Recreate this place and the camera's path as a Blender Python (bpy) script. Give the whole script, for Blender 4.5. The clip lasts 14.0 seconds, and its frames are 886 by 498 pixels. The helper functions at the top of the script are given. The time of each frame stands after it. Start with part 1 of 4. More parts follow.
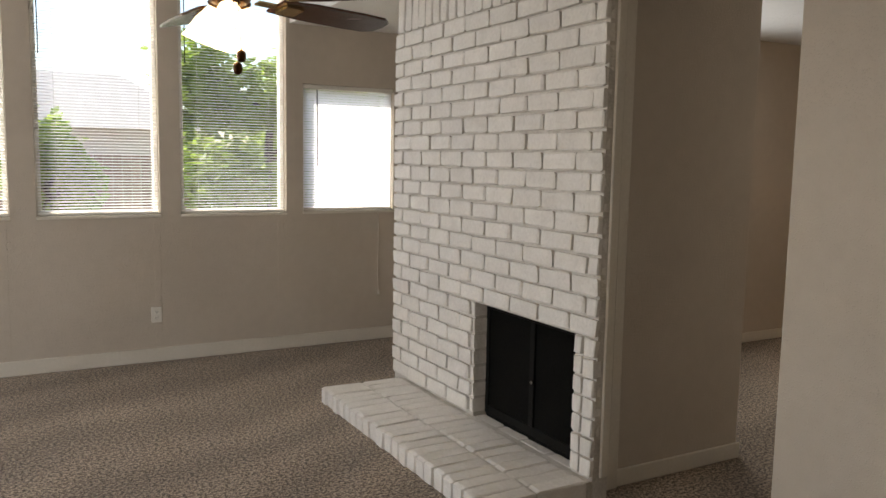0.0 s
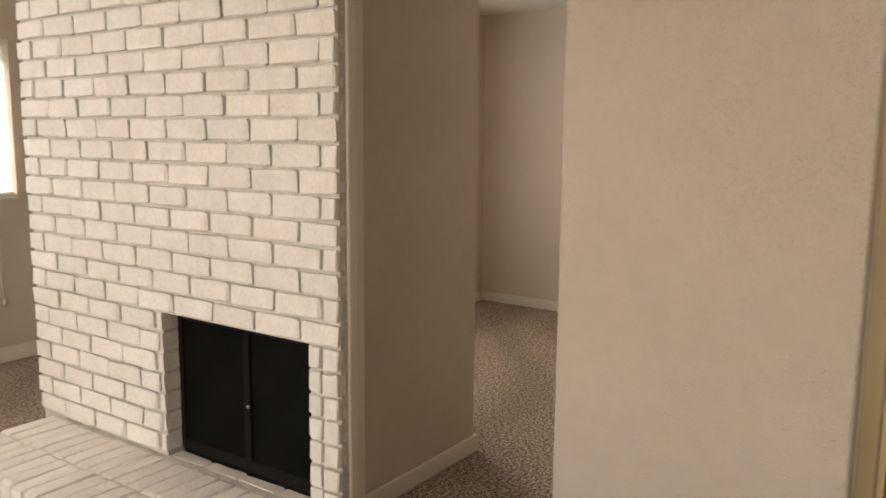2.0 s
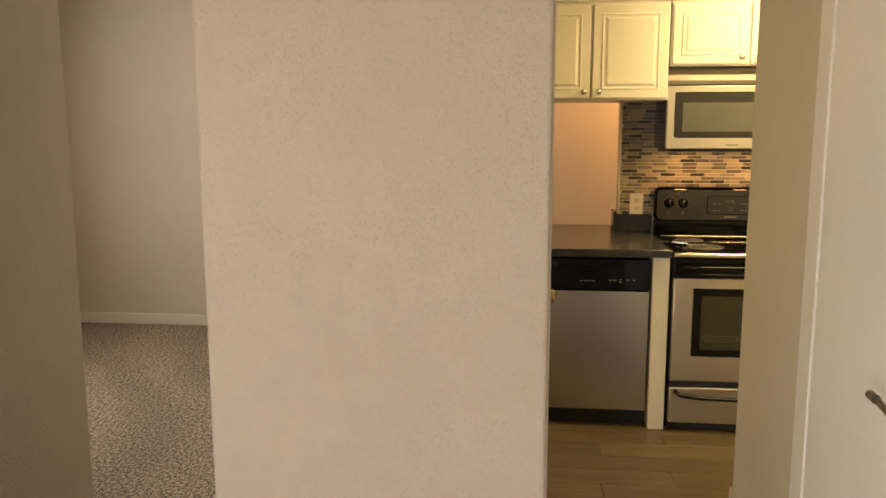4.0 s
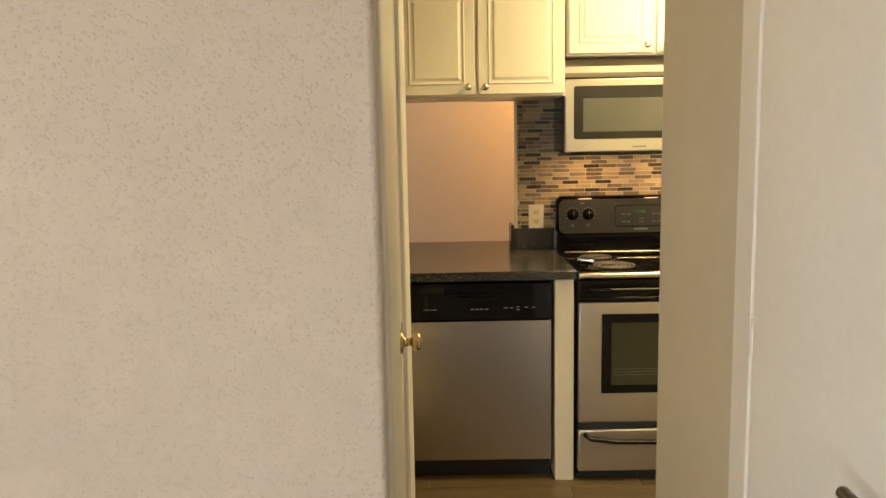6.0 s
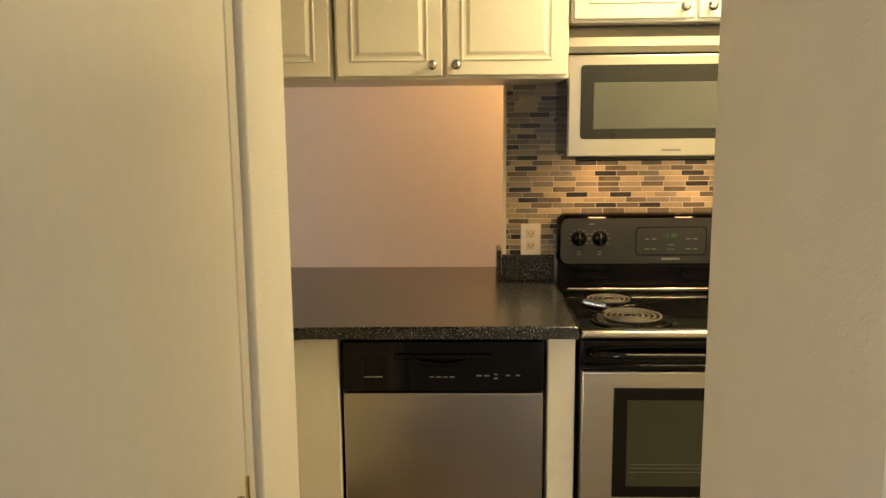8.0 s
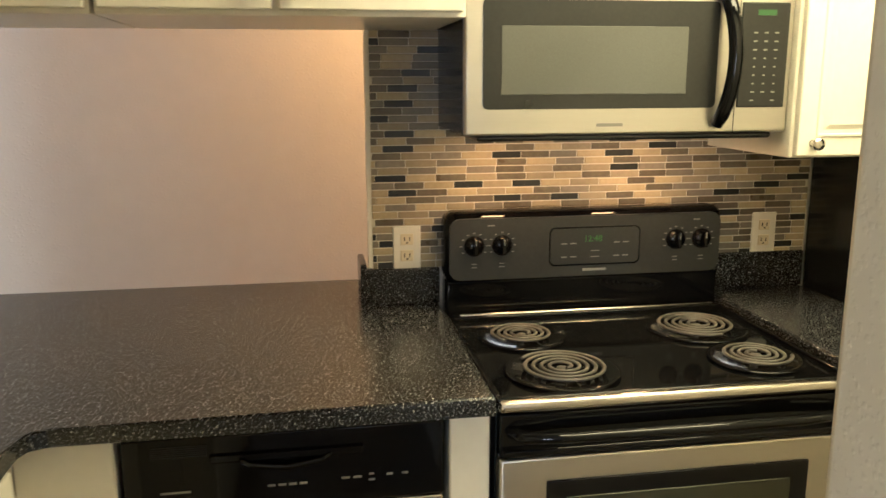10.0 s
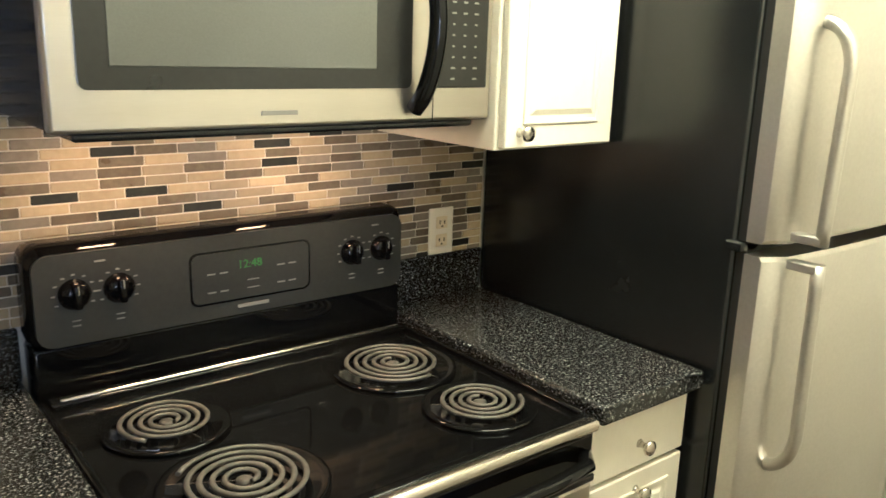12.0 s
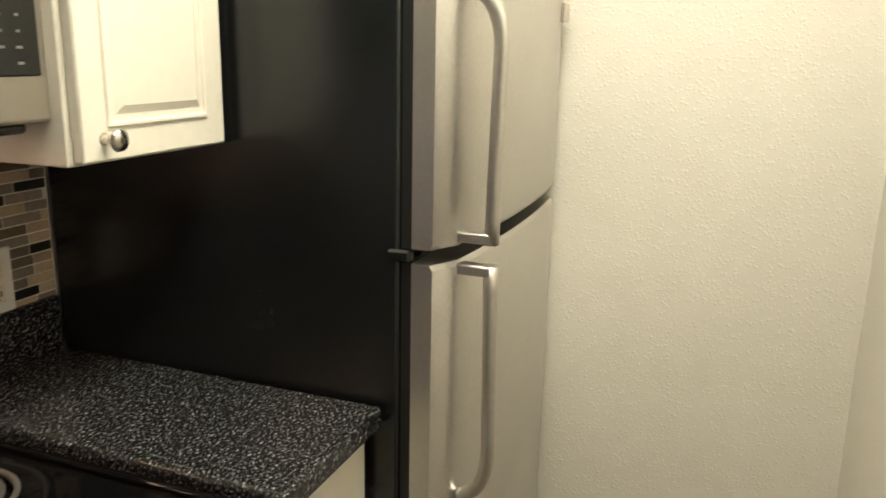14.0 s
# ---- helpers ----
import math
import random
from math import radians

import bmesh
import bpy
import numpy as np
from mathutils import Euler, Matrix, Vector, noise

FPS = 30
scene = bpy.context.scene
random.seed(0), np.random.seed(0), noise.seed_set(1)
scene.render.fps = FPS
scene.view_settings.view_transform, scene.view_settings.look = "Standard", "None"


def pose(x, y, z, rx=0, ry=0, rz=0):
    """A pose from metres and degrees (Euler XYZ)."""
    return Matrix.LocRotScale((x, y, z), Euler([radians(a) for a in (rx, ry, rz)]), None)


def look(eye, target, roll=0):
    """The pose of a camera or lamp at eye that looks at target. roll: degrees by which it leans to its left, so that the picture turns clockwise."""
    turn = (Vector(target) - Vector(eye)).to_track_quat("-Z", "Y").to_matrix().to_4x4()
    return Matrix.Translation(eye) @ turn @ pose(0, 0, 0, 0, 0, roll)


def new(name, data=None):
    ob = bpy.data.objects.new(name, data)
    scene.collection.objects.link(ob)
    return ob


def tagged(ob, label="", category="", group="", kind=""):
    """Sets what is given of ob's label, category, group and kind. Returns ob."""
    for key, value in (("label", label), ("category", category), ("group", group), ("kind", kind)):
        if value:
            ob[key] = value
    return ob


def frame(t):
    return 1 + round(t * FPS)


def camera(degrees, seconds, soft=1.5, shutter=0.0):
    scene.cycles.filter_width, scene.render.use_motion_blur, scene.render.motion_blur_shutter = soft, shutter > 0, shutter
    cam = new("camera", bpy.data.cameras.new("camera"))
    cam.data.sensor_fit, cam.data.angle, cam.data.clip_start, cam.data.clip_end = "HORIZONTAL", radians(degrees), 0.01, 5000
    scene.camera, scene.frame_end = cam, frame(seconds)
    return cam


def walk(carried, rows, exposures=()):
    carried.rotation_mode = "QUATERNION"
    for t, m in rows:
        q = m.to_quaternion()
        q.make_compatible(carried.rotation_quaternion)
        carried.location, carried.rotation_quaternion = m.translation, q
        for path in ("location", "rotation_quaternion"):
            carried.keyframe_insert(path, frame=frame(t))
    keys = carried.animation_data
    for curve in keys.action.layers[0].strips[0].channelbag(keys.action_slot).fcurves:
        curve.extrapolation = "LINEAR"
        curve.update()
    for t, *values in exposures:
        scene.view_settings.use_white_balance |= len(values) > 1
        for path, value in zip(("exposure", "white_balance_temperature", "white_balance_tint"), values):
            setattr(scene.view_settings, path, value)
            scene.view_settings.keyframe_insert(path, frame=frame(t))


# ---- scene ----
cam = camera(57.8, 14.0, shutter=0.2)
PATH = [
    (0, (0.78, 0.836, 1.529), (1.753, 2.569, 1.301), 1.0),
    (0.5, (0.833, 1.061, 1.536), (1.908, 2.73, 1.296), 1.0),
    (1, (0.883, 1.288, 1.511), (2.136, 2.828, 1.265), 0.9),
    (1.5, (0.925, 1.503, 1.537), (2.394, 2.833, 1.273), 0.4),
    (2, (0.989, 1.627, 1.518), (2.614, 2.756, 1.229), 0.5),
    (2.5, (1.117, 1.742, 1.512), (2.879, 2.64, 1.214), 0.7),
    (3, (1.218, 1.853, 1.517), (3.087, 2.494, 1.208), 0.8),
    (3.5, (1.297, 1.929, 1.525), (3.231, 2.336, 1.22), 0.1),
    (4, (1.343, 1.963, 1.509), (3.309, 2.166, 1.204), -0.1),
    (6.5, (2.248, 1.702, 1.459), (4.229, 1.71, 1.185), -1.1),
    (7, (2.502, 1.628, 1.493), (4.48, 1.718, 1.208), -0.7),
    (9.5, (3.626, 1.56, 1.496), (5.576, 1.447, 1.068), -0.2),
    (10, (3.835, 1.589, 1.501), (5.768, 1.272, 1.094), -0.2),
    (10.5, (4.018, 1.575, 1.496), (5.899, 1.053, 1.059), 0.1),
    (11, (4.167, 1.543, 1.507), (5.977, 0.814, 1.069), 0.4),
    (11.5, (4.302, 1.523, 1.5), (5.979, 0.54, 1.03), 1.2),
    (12, (4.424, 1.508, 1.51), (5.937, 0.293, 1.025), 1.8),
    (12.5, (4.502, 1.49, 1.514), (5.851, 0.097, 1.023), 2.2),
    (13, (4.56, 1.474, 1.503), (5.722, -0.076, 1.007), 2.7),
    (13.5, (4.623, 1.403, 1.491), (5.582, -0.275, 0.975), 2.5),
    (14, (4.723, 1.284, 1.484), (5.412, -0.531, 1.001), 1.1),
]
EXPOSURES = [
    (0.0, 1.0, 6700, 10), (1.0, 1.35, 7100, 11), (2.0, 1.7, 7700, 14), (3.0, 1.87, 7850, 13.5), (4.0, 1.9, 7900, 13), (6.5, 2.13, 7000, 10), (7.2, 2.13, 7000, 10),
    (9.5, 2.22, 5800, 8), (11.0, 2.5, 5100, 8), (12.5, 2.55, 4700, 12), (14.0, 1.85, 4800, 18),
]
walk(cam, [(t, look(eye, target, roll)) for t, eye, target, roll in PATH], EXPOSURES)

# ---- world, sun, lamps ----
world = bpy.data.worlds.new("sky")
world.use_nodes = True
scene.world = world
_sky = world.node_tree.nodes.new("ShaderNodeTexSky")
_sky.sky_type = "NISHITA"
_sky.sun_disc = False
_sky.sun_elevation = radians(46)
_sky.sun_rotation = radians(315)
_bg = world.node_tree.nodes["Background"]
_bg.inputs[1].default_value = 0.15
world.node_tree.links.new(_sky.outputs[0], _bg.inputs[0])
sun = new("sun", bpy.data.lights.new("sun", "SUN"))
sun.data.energy, sun.data.angle, sun.data.color = 5.0, radians(0.6), (1.0, 0.95, 0.86)
sun.matrix_world = look((-12, 12, 18), (0, 0, 0))


def area_lamp(name, at, target, sx, sy, watts, colour):
    li = bpy.data.lights.new(name, "AREA")
    li.shape, li.size, li.size_y, li.energy, li.color = "RECTANGLE", sx, sy, watts, colour
    ob = new(name, li)
    ob.matrix_world = look(at, target)
    return ob


def point_lamp(name, at, watts, colour, r=0.05):
    li = bpy.data.lights.new(name, "POINT")
    li.energy, li.color, li.shadow_soft_size = watts, colour, r
    ob = new(name, li)
    ob.location = at
    return ob


KITCHEN_W, DINING_W, HOOD_W = 9.5, 6.0, 0.30
area_lamp("kitchen_ceiling_lamp", (4.92, 0.50, 2.37), (4.92, 0.5001, 0), 0.35, 1.1, KITCHEN_W, (1.0, 0.80, 0.41))
point_lamp("dining_lamp", (6.70, 0.98, 1.95), DINING_W, (1.0, 0.55, 0.20), 0.12)
for hood_y in (0.74, 1.10):
    area_lamp("hood_lamp", (5.74, hood_y, 1.372), (5.74, hood_y + 0.0001, 0), 0.06, 0.07, HOOD_W, (1.0, 0.55, 0.22))
area_lamp("side_fill_lamp", (-3.16, 4.2, 1.12), (0, 4.2, 1.12), 2.3, 1.9, 46.0, (0.97, 0.98, 1.0))
area_lamp("alcove_fill_lamp", (5.05, 5.51, 1.6), (5.05, 0, 1.6), 1.0, 0.9, 11.5, (0.95, 0.98, 1.0))

# ---- materials ----


def nodes_of(name):
    m = bpy.data.materials.new(name)
    m.use_nodes = True
    nt = m.node_tree
    return m, nt, nt.nodes["Principled BSDF"]


def surface(name, a, b, rough=0.6, metal=0.0, scale=8.0, fine=120.0, bump=0.15, depth=0.002, mix=0.5, coat=0.0, stretch=(1, 1, 1), spec=0.5, rand=0.0, rvar=0.08):
    """A material of two colours mixed by a coarse and a fine noise, with bump."""
    m, nt, p = nodes_of(name)
    N, L = nt.nodes, nt.links
    co = N.new("ShaderNodeTexCoord")
    mp = N.new("ShaderNodeMapping")
    mp.inputs["Scale"].default_value = stretch
    L.new(co.outputs["Object"], mp.inputs[0])
    if rand:
        inf = N.new("ShaderNodeObjectInfo")
        vm = N.new("ShaderNodeMath")
        vm.operation = "MULTIPLY"
        vm.inputs[1].default_value = 37.0
        L.new(inf.outputs["Random"], vm.inputs[0])
        cx = N.new("ShaderNodeCombineXYZ")
        for k in range(3):
            L.new(vm.outputs[0], cx.inputs[k])
        L.new(cx.outputs[0], mp.inputs["Location"])
    big = N.new("ShaderNodeTexNoise")
    big.inputs["Scale"].default_value, big.inputs["Detail"].default_value = scale, 5
    small = N.new("ShaderNodeTexNoise")
    small.inputs["Scale"].default_value, small.inputs["Detail"].default_value = fine, 4
    for n in (big, small):
        L.new(mp.outputs[0], n.inputs["Vector"])
    blend = N.new("ShaderNodeMix")
    blend.data_type = "FLOAT"
    blend.inputs[0].default_value = mix
    L.new(big.outputs[0], blend.inputs[2])
    L.new(small.outputs[0], blend.inputs[3])
    ramp = N.new("ShaderNodeValToRGB")
    ramp.color_ramp.elements[0].position, ramp.color_ramp.elements[1].position = 0.36, 0.64
    ramp.color_ramp.elements[0].color, ramp.color_ramp.elements[1].color = (*a, 1), (*b, 1)
    L.new(blend.outputs[0], ramp.inputs[0])
    out = ramp.outputs[0]
    if rand:
        hs = N.new("ShaderNodeHueSaturation")
        mr = N.new("ShaderNodeMapRange")
        mr.inputs[3].default_value, mr.inputs[4].default_value = 1 - rand, 1 + rand
        L.new(inf.outputs["Random"], mr.inputs[0])
        L.new(mr.outputs[0], hs.inputs["Value"])
        L.new(out, hs.inputs["Color"])
        out = hs.outputs[0]
    L.new(out, p.inputs["Base Color"])
    rr = N.new("ShaderNodeMapRange")
    rr.inputs[3].default_value, rr.inputs[4].default_value = max(0.02, rough - rvar), min(1, rough + rvar)
    L.new(big.outputs[0], rr.inputs[0])
    L.new(rr.outputs[0], p.inputs["Roughness"])
    p.inputs["Metallic"].default_value = metal
    p.inputs["Specular IOR Level"].default_value = spec
    p.inputs["Coat Weight"].default_value = coat
    if bump:
        bm_ = N.new("ShaderNodeBump")
        bm_.inputs["Strength"].default_value, bm_.inputs["Distance"].default_value = bump, depth
        L.new(small.outputs[0], bm_.inputs["Height"])
        L.new(bm_.outputs[0], p.inputs["Normal"])
    return m


def plaster(name, a, b, scale=118.0, bump=0.6, depth=0.0026):
    """Painted wall with an orange-peel spray texture of raised drops."""
    m = surface(name, a, b, rough=0.62, scale=1.2, fine=14.0, bump=0, mix=0.3, spec=0.3)
    nt = m.node_tree
    N, L = nt.nodes, nt.links
    co = N.new("ShaderNodeTexCoord")
    # sprayed drops: rounded cells of uneven size, thinned out by a slower noise
    wob = N.new("ShaderNodeTexNoise")
    wob.inputs["Scale"].default_value, wob.inputs["Detail"].default_value = scale * 1.4, 1
    L.new(co.outputs["Object"], wob.inputs["Vector"])
    push = N.new("ShaderNodeVectorMath")
    push.operation = "MULTIPLY_ADD"
    push.inputs[1].default_value = (0.5 / scale,) * 3
    L.new(wob.outputs["Color"], push.inputs[0])
    L.new(co.outputs["Object"], push.inputs[2])
    cell = N.new("ShaderNodeTexVoronoi")
    cell.inputs["Scale"].default_value = scale
    L.new(push.outputs[0], cell.inputs["Vector"])
    thin = N.new("ShaderNodeTexNoise")
    thin.inputs["Scale"].default_value, thin.inputs["Detail"].default_value = scale * 0.55, 2
    L.new(co.outputs["Object"], thin.inputs["Vector"])
    size = N.new("ShaderNodeMapRange")
    size.inputs[1].default_value, size.inputs[2].default_value = 0.32, 0.66
    size.inputs[3].default_value, size.inputs[4].default_value = 0.16, 0.52
    L.new(thin.outputs[0], size.inputs[0])
    drop = N.new("ShaderNodeMath")
    drop.operation = "SUBTRACT"
    L.new(size.outputs[0], drop.inputs[0])
    L.new(cell.outputs["Distance"], drop.inputs[1])
    r = N.new("ShaderNodeMapRange")
    r.interpolation_type = "SMOOTHSTEP"
    r.inputs[1].default_value, r.inputs[2].default_value = -0.12, 0.34
    L.new(drop.outputs[0], r.inputs[0])
    bm_ = N.new("ShaderNodeBump")
    bm_.inputs["Strength"].default_value, bm_.inputs["Distance"].default_value = bump, depth
    L.new(r.outputs[0], bm_.inputs["Height"])
    L.new(bm_.outputs[0], nt.nodes["Principled BSDF"].inputs["Normal"])
    return m


def plain(name, c, rough=0.5, metal=0.0, emit=0.0, emit_c=None, alpha=None):
    m, nt, p = nodes_of(name)
    p.inputs["Base Color"].default_value = (*c, 1)
    p.inputs["Roughness"].default_value, p.inputs["Metallic"].default_value = rough, metal
    if emit:
        p.inputs["Emission Color"].default_value = (*(emit_c or c), 1)
        p.inputs["Emission Strength"].default_value = emit
    return m


def carpet_material():
    m = surface("carpet_pile", (0.062, 0.042, 0.028), (0.50, 0.395, 0.30), rough=0.95, scale=62, fine=150, bump=0, mix=0.5, spec=0.1)
    nt = m.node_tree
    N, L = nt.nodes, nt.links
    p = N["Principled BSDF"]
    tip = N["Color Ramp"].color_ramp.elements
    tip[0].position, tip[1].position = 0.45, 0.57
    co = N.new("ShaderNodeTexCoord")
    # brushed lanes left by the vacuum cleaner
    mp = N.new("ShaderNodeMapping")
    mp.inputs["Rotation"].default_value = (0, 0, radians(62))
    L.new(co.outputs["Object"], mp.inputs[0])
    w = N.new("ShaderNodeTexWave")
    w.inputs["Scale"].default_value, w.inputs["Distortion"].default_value, w.inputs["Detail Scale"].default_value = 0.55, 9.0, 0.9
    w.inputs["Detail"].default_value = 3
    L.new(mp.outputs[0], w.inputs["Vector"])
    mr = N.new("ShaderNodeMapRange")
    mr.inputs[3].default_value, mr.inputs[4].default_value = 0.86, 1.12
    L.new(w.outputs["Fac"], mr.inputs[0])
    hs = N.new("ShaderNodeHueSaturation")
    old = p.inputs["Base Color"].links[0].from_socket
    L.new(old, hs.inputs["Color"])
    L.new(mr.outputs[0], hs.inputs["Value"])
    L.new(hs.outputs[0], p.inputs["Base Color"])
    v = N.new("ShaderNodeTexVoronoi")
    v.inputs["Scale"].default_value = 135
    L.new(co.outputs["Object"], v.inputs["Vector"])
    bm_ = N.new("ShaderNodeBump")
    bm_.inputs["Strength"].default_value, bm_.inputs["Distance"].default_value = 0.6, 0.006
    bm_.invert = True
    L.new(v.outputs["Distance"], bm_.inputs["Height"])
    L.new(bm_.outputs[0], p.inputs["Normal"])
    p.inputs["Sheen Weight"].default_value = 0.2
    return m


def stone_material():
    """Black laminate counter with pale flecks."""
    m, nt, p = nodes_of("counter_laminate")
    N, L = nt.nodes, nt.links
    co = N.new("ShaderNodeTexCoord")
    v = N.new("ShaderNodeTexNoise")
    v.inputs["Scale"].default_value, v.inputs["Detail"].default_value, v.inputs["Roughness"].default_value = 210, 3, 0.7
    L.new(co.outputs["Object"], v.inputs["Vector"])
    r = N.new("ShaderNodeValToRGB")
    e = r.color_ramp.elements
    e[0].position, e[0].color = 0.51, (0.008, 0.008, 0.009, 1)
    e[1].position, e[1].color = 0.70, (0.50, 0.50, 0.48, 1)
    k = e.new(0.60)
    k.color = (0.085, 0.085, 0.086, 1)
    L.new(v.outputs[0], r.inputs[0])
    L.new(r.outputs[0], p.inputs["Base Color"])
    p.inputs["Roughness"].default_value = 0.24
    return m


def leaf_material(name, a, b):
    m = surface(name, a, b, rough=0.55, scale=3, fine=20, bump=0, mix=0.3)
    nt = m.node_tree
    p = nt.nodes["Principled BSDF"]
    tr = nt.nodes.new("ShaderNodeBsdfTranslucent")
    mx = nt.nodes.new("ShaderNodeMixShader")
    mx.inputs[0].default_value = 0.5
    tr.inputs[0].default_value = (b[0] * 1.9, b[1] * 1.9, b[2] * 1.1, 1)
    nt.links.new(p.outputs[0], mx.inputs[1])
    nt.links.new(tr.outputs[0], mx.inputs[2])
    nt.links.new(mx.outputs[0], nt.nodes["Material Output"].inputs[0])
    return m


M_WALL = plaster("greige_wall_paint", (0.52, 0.455, 0.38), (0.58, 0.51, 0.43))
M_KWALL = plaster("kitchen_wall_paint", (0.72, 0.69, 0.62), (0.78, 0.75, 0.68), bump=0.28)
M_PASS = plaster("passage_wall_paint", (0.62, 0.57, 0.47), (0.67, 0.62, 0.52), bump=0.2)
M_PINK = plaster("dining_wall_paint", (0.56, 0.49, 0.41), (0.60, 0.53, 0.45), scale=80, bump=0.18)
M_CEIL = plaster("ceiling_paint", (0.72, 0.70, 0.67), (0.78, 0.76, 0.73), scale=35, bump=0.6, depth=0.006)
M_TRIM = surface("trim_paint", (0.66, 0.61, 0.53), (0.72, 0.67, 0.59), rough=0.35, scale=4, fine=60, bump=0.05)
M_BRICK = surface("painted_brick", (0.68, 0.645, 0.60), (0.80, 0.765, 0.72), rough=0.6, scale=9, fine=60, bump=0.6, depth=0.006, rand=0.05)
M_MORTAR = surface("painted_mortar_shaded", (0.50, 0.465, 0.42), (0.70, 0.66, 0.61), rough=0.75, scale=14, fine=90, bump=0.7, depth=0.006)
M_CARPET = carpet_material()
M_STONE = stone_material()
M_CAB = surface("cabinet_paint", (0.76, 0.72, 0.62), (0.80, 0.76, 0.66), rough=0.32, scale=3, fine=50, bump=0.03)
M_DOORW = surface("white_door_paint", (0.82, 0.80, 0.76), (0.86, 0.84, 0.80), rough=0.38, scale=3, fine=50, bump=0.03)
M_STEEL = surface("brushed_steel", (0.50, 0.47, 0.43), (0.52, 0.49, 0.447), rough=0.25, metal=1.0, scale=3, fine=90, bump=0.03, depth=0.0004, stretch=(1, 14, 0.3), rvar=0.03)
M_STEELH = surface("brushed_steel_level", (0.54, 0.51, 0.455), (0.57, 0.54, 0.485), rough=0.33, metal=1.0, scale=3, fine=90, bump=0.03, depth=0.0006, stretch=(1, 0.4, 12))
M_FRIDGE = surface("fridge_door_coat", (0.52, 0.50, 0.47), (0.58, 0.56, 0.525), rough=0.31, metal=0.9, scale=4, fine=140, bump=0.02, depth=0.0004, rvar=0.015)
M_BLACK = surface("black_enamel", (0.0025, 0.0025, 0.003), (0.005, 0.005, 0.005), rough=0.06, scale=3, fine=90, bump=0, rvar=0.02, spec=0.27)
M_BLACKM = surface("black_textured_coat", (0.006, 0.007, 0.008), (0.010, 0.011, 0.012), rough=0.24, scale=5, fine=260, bump=0.06, depth=0.0006, spec=0.5)
M_PANEL = surface("charcoal_panel", (0.021, 0.022, 0.020), (0.029, 0.030, 0.027), rough=0.40, scale=5, fine=120, bump=0.02)
M_GLASSD = surface("sooted_glass", (0.003, 0.003, 0.003), (0.007, 0.007, 0.006), rough=0.5, scale=5, fine=60, bump=0, spec=0.04)
M_GREYWIN = surface("microwave_window_mesh", (0.085, 0.085, 0.07), (0.105, 0.105, 0.088), rough=0.4, scale=4, fine=400, bump=0)
M_MWGLASS = surface("microwave_black_glass", (0.010, 0.010, 0.009), (0.016, 0.016, 0.014), rough=0.3, scale=5, fine=120, bump=0)
M_MWSIDE = surface("microwave_side_coat", (0.005, 0.005, 0.005), (0.010, 0.010, 0.010), rough=0.2, scale=5, fine=160, bump=0.02, spec=0.2)
M_MARK = plain("pale_print", (0.24, 0.24, 0.22), 0.5)
M_CHROME = plain("nickel", (0.62, 0.58, 0.52), 0.22, 1.0)
M_LEVER = plain("darkened_nickel", (0.22, 0.20, 0.18), 0.3, 1.0)
M_BRASS = plain("worn_brass", (0.55, 0.42, 0.22), 0.25, 1.0)
M_COIL = surface("heating_coil", (0.065, 0.058, 0.05), (0.13, 0.118, 0.105), rough=0.55, metal=0.2, scale=12, fine=80, bump=0.1)
M_GREEN = plain("green_digits", (0.04, 0.16, 0.03), 0.5, emit=0.014, emit_c=(0.25, 0.9, 0.12))
M_SOOT = surface("sooty_black", (0.003, 0.003, 0.003), (0.009, 0.0085, 0.008), rough=0.55, scale=6, fine=60, bump=0.2, spec=0.12)
M_ALMOND = plain("almond_plastic", (0.70, 0.62, 0.46), 0.35)
M_WHITEP = plain("white_plastic", (0.75, 0.72, 0.66), 0.35)
M_DARK = plain("dark_slot", (0.01, 0.01, 0.01), 0.6)
M_PLANK = surface("wood_look_tile", (0.075, 0.053, 0.028), (0.17, 0.125, 0.07), rough=0.36, scale=2.2, fine=30, bump=0.1, depth=0.001, stretch=(9, 1, 1), rand=0.16)
M_GROUT = surface("grout", (0.20, 0.17, 0.13), (0.27, 0.23, 0.18), rough=0.9, scale=20, fine=200)
M_TGROUT = surface("mosaic_grout", (0.62, 0.57, 0.48), (0.70, 0.65, 0.56), rough=0.85, scale=20, fine=200)
M_TILES = [
    surface("mosaic_charcoal", (0.009, 0.010, 0.009), (0.022, 0.023, 0.020), rough=0.32, scale=20, fine=90, bump=0, rand=0.3),
    surface("mosaic_taupe", (0.11, 0.088, 0.06), (0.16, 0.13, 0.09), rough=0.3, scale=20, fine=90, bump=0.1, rand=0.15),
    surface("mosaic_beige", (0.42, 0.335, 0.205), (0.50, 0.405, 0.26), rough=0.35, scale=20, fine=90, bump=0.1, rand=0.12),
    surface("mosaic_grey", (0.19, 0.165, 0.13), (0.25, 0.22, 0.175), rough=0.35, scale=20, fine=90, bump=0.1, rand=0.15),
    surface("mosaic_sand", (0.31, 0.25, 0.165), (0.37, 0.305, 0.205), rough=0.35, scale=20, fine=90, bump=0.1, rand=0.12),
]
M_WOODD = surface("dark_fan_wood", (0.035, 0.012, 0.006), (0.07, 0.026, 0.013), rough=0.25, scale=3, fine=25, bump=0.05, stretch=(1, 9, 1))
M_BRONZE = plain("dark_bronze", (0.07, 0.03, 0.012), 0.3, 0.9)
M_LEAF = leaf_material("leaf_green", (0.09, 0.14, 0.03), (0.20, 0.27, 0.08))
M_BARK = surface("bark", (0.06, 0.045, 0.035), (0.13, 0.10, 0.08), rough=0.9, scale=6, fine=40, bump=0.6, depth=0.01)
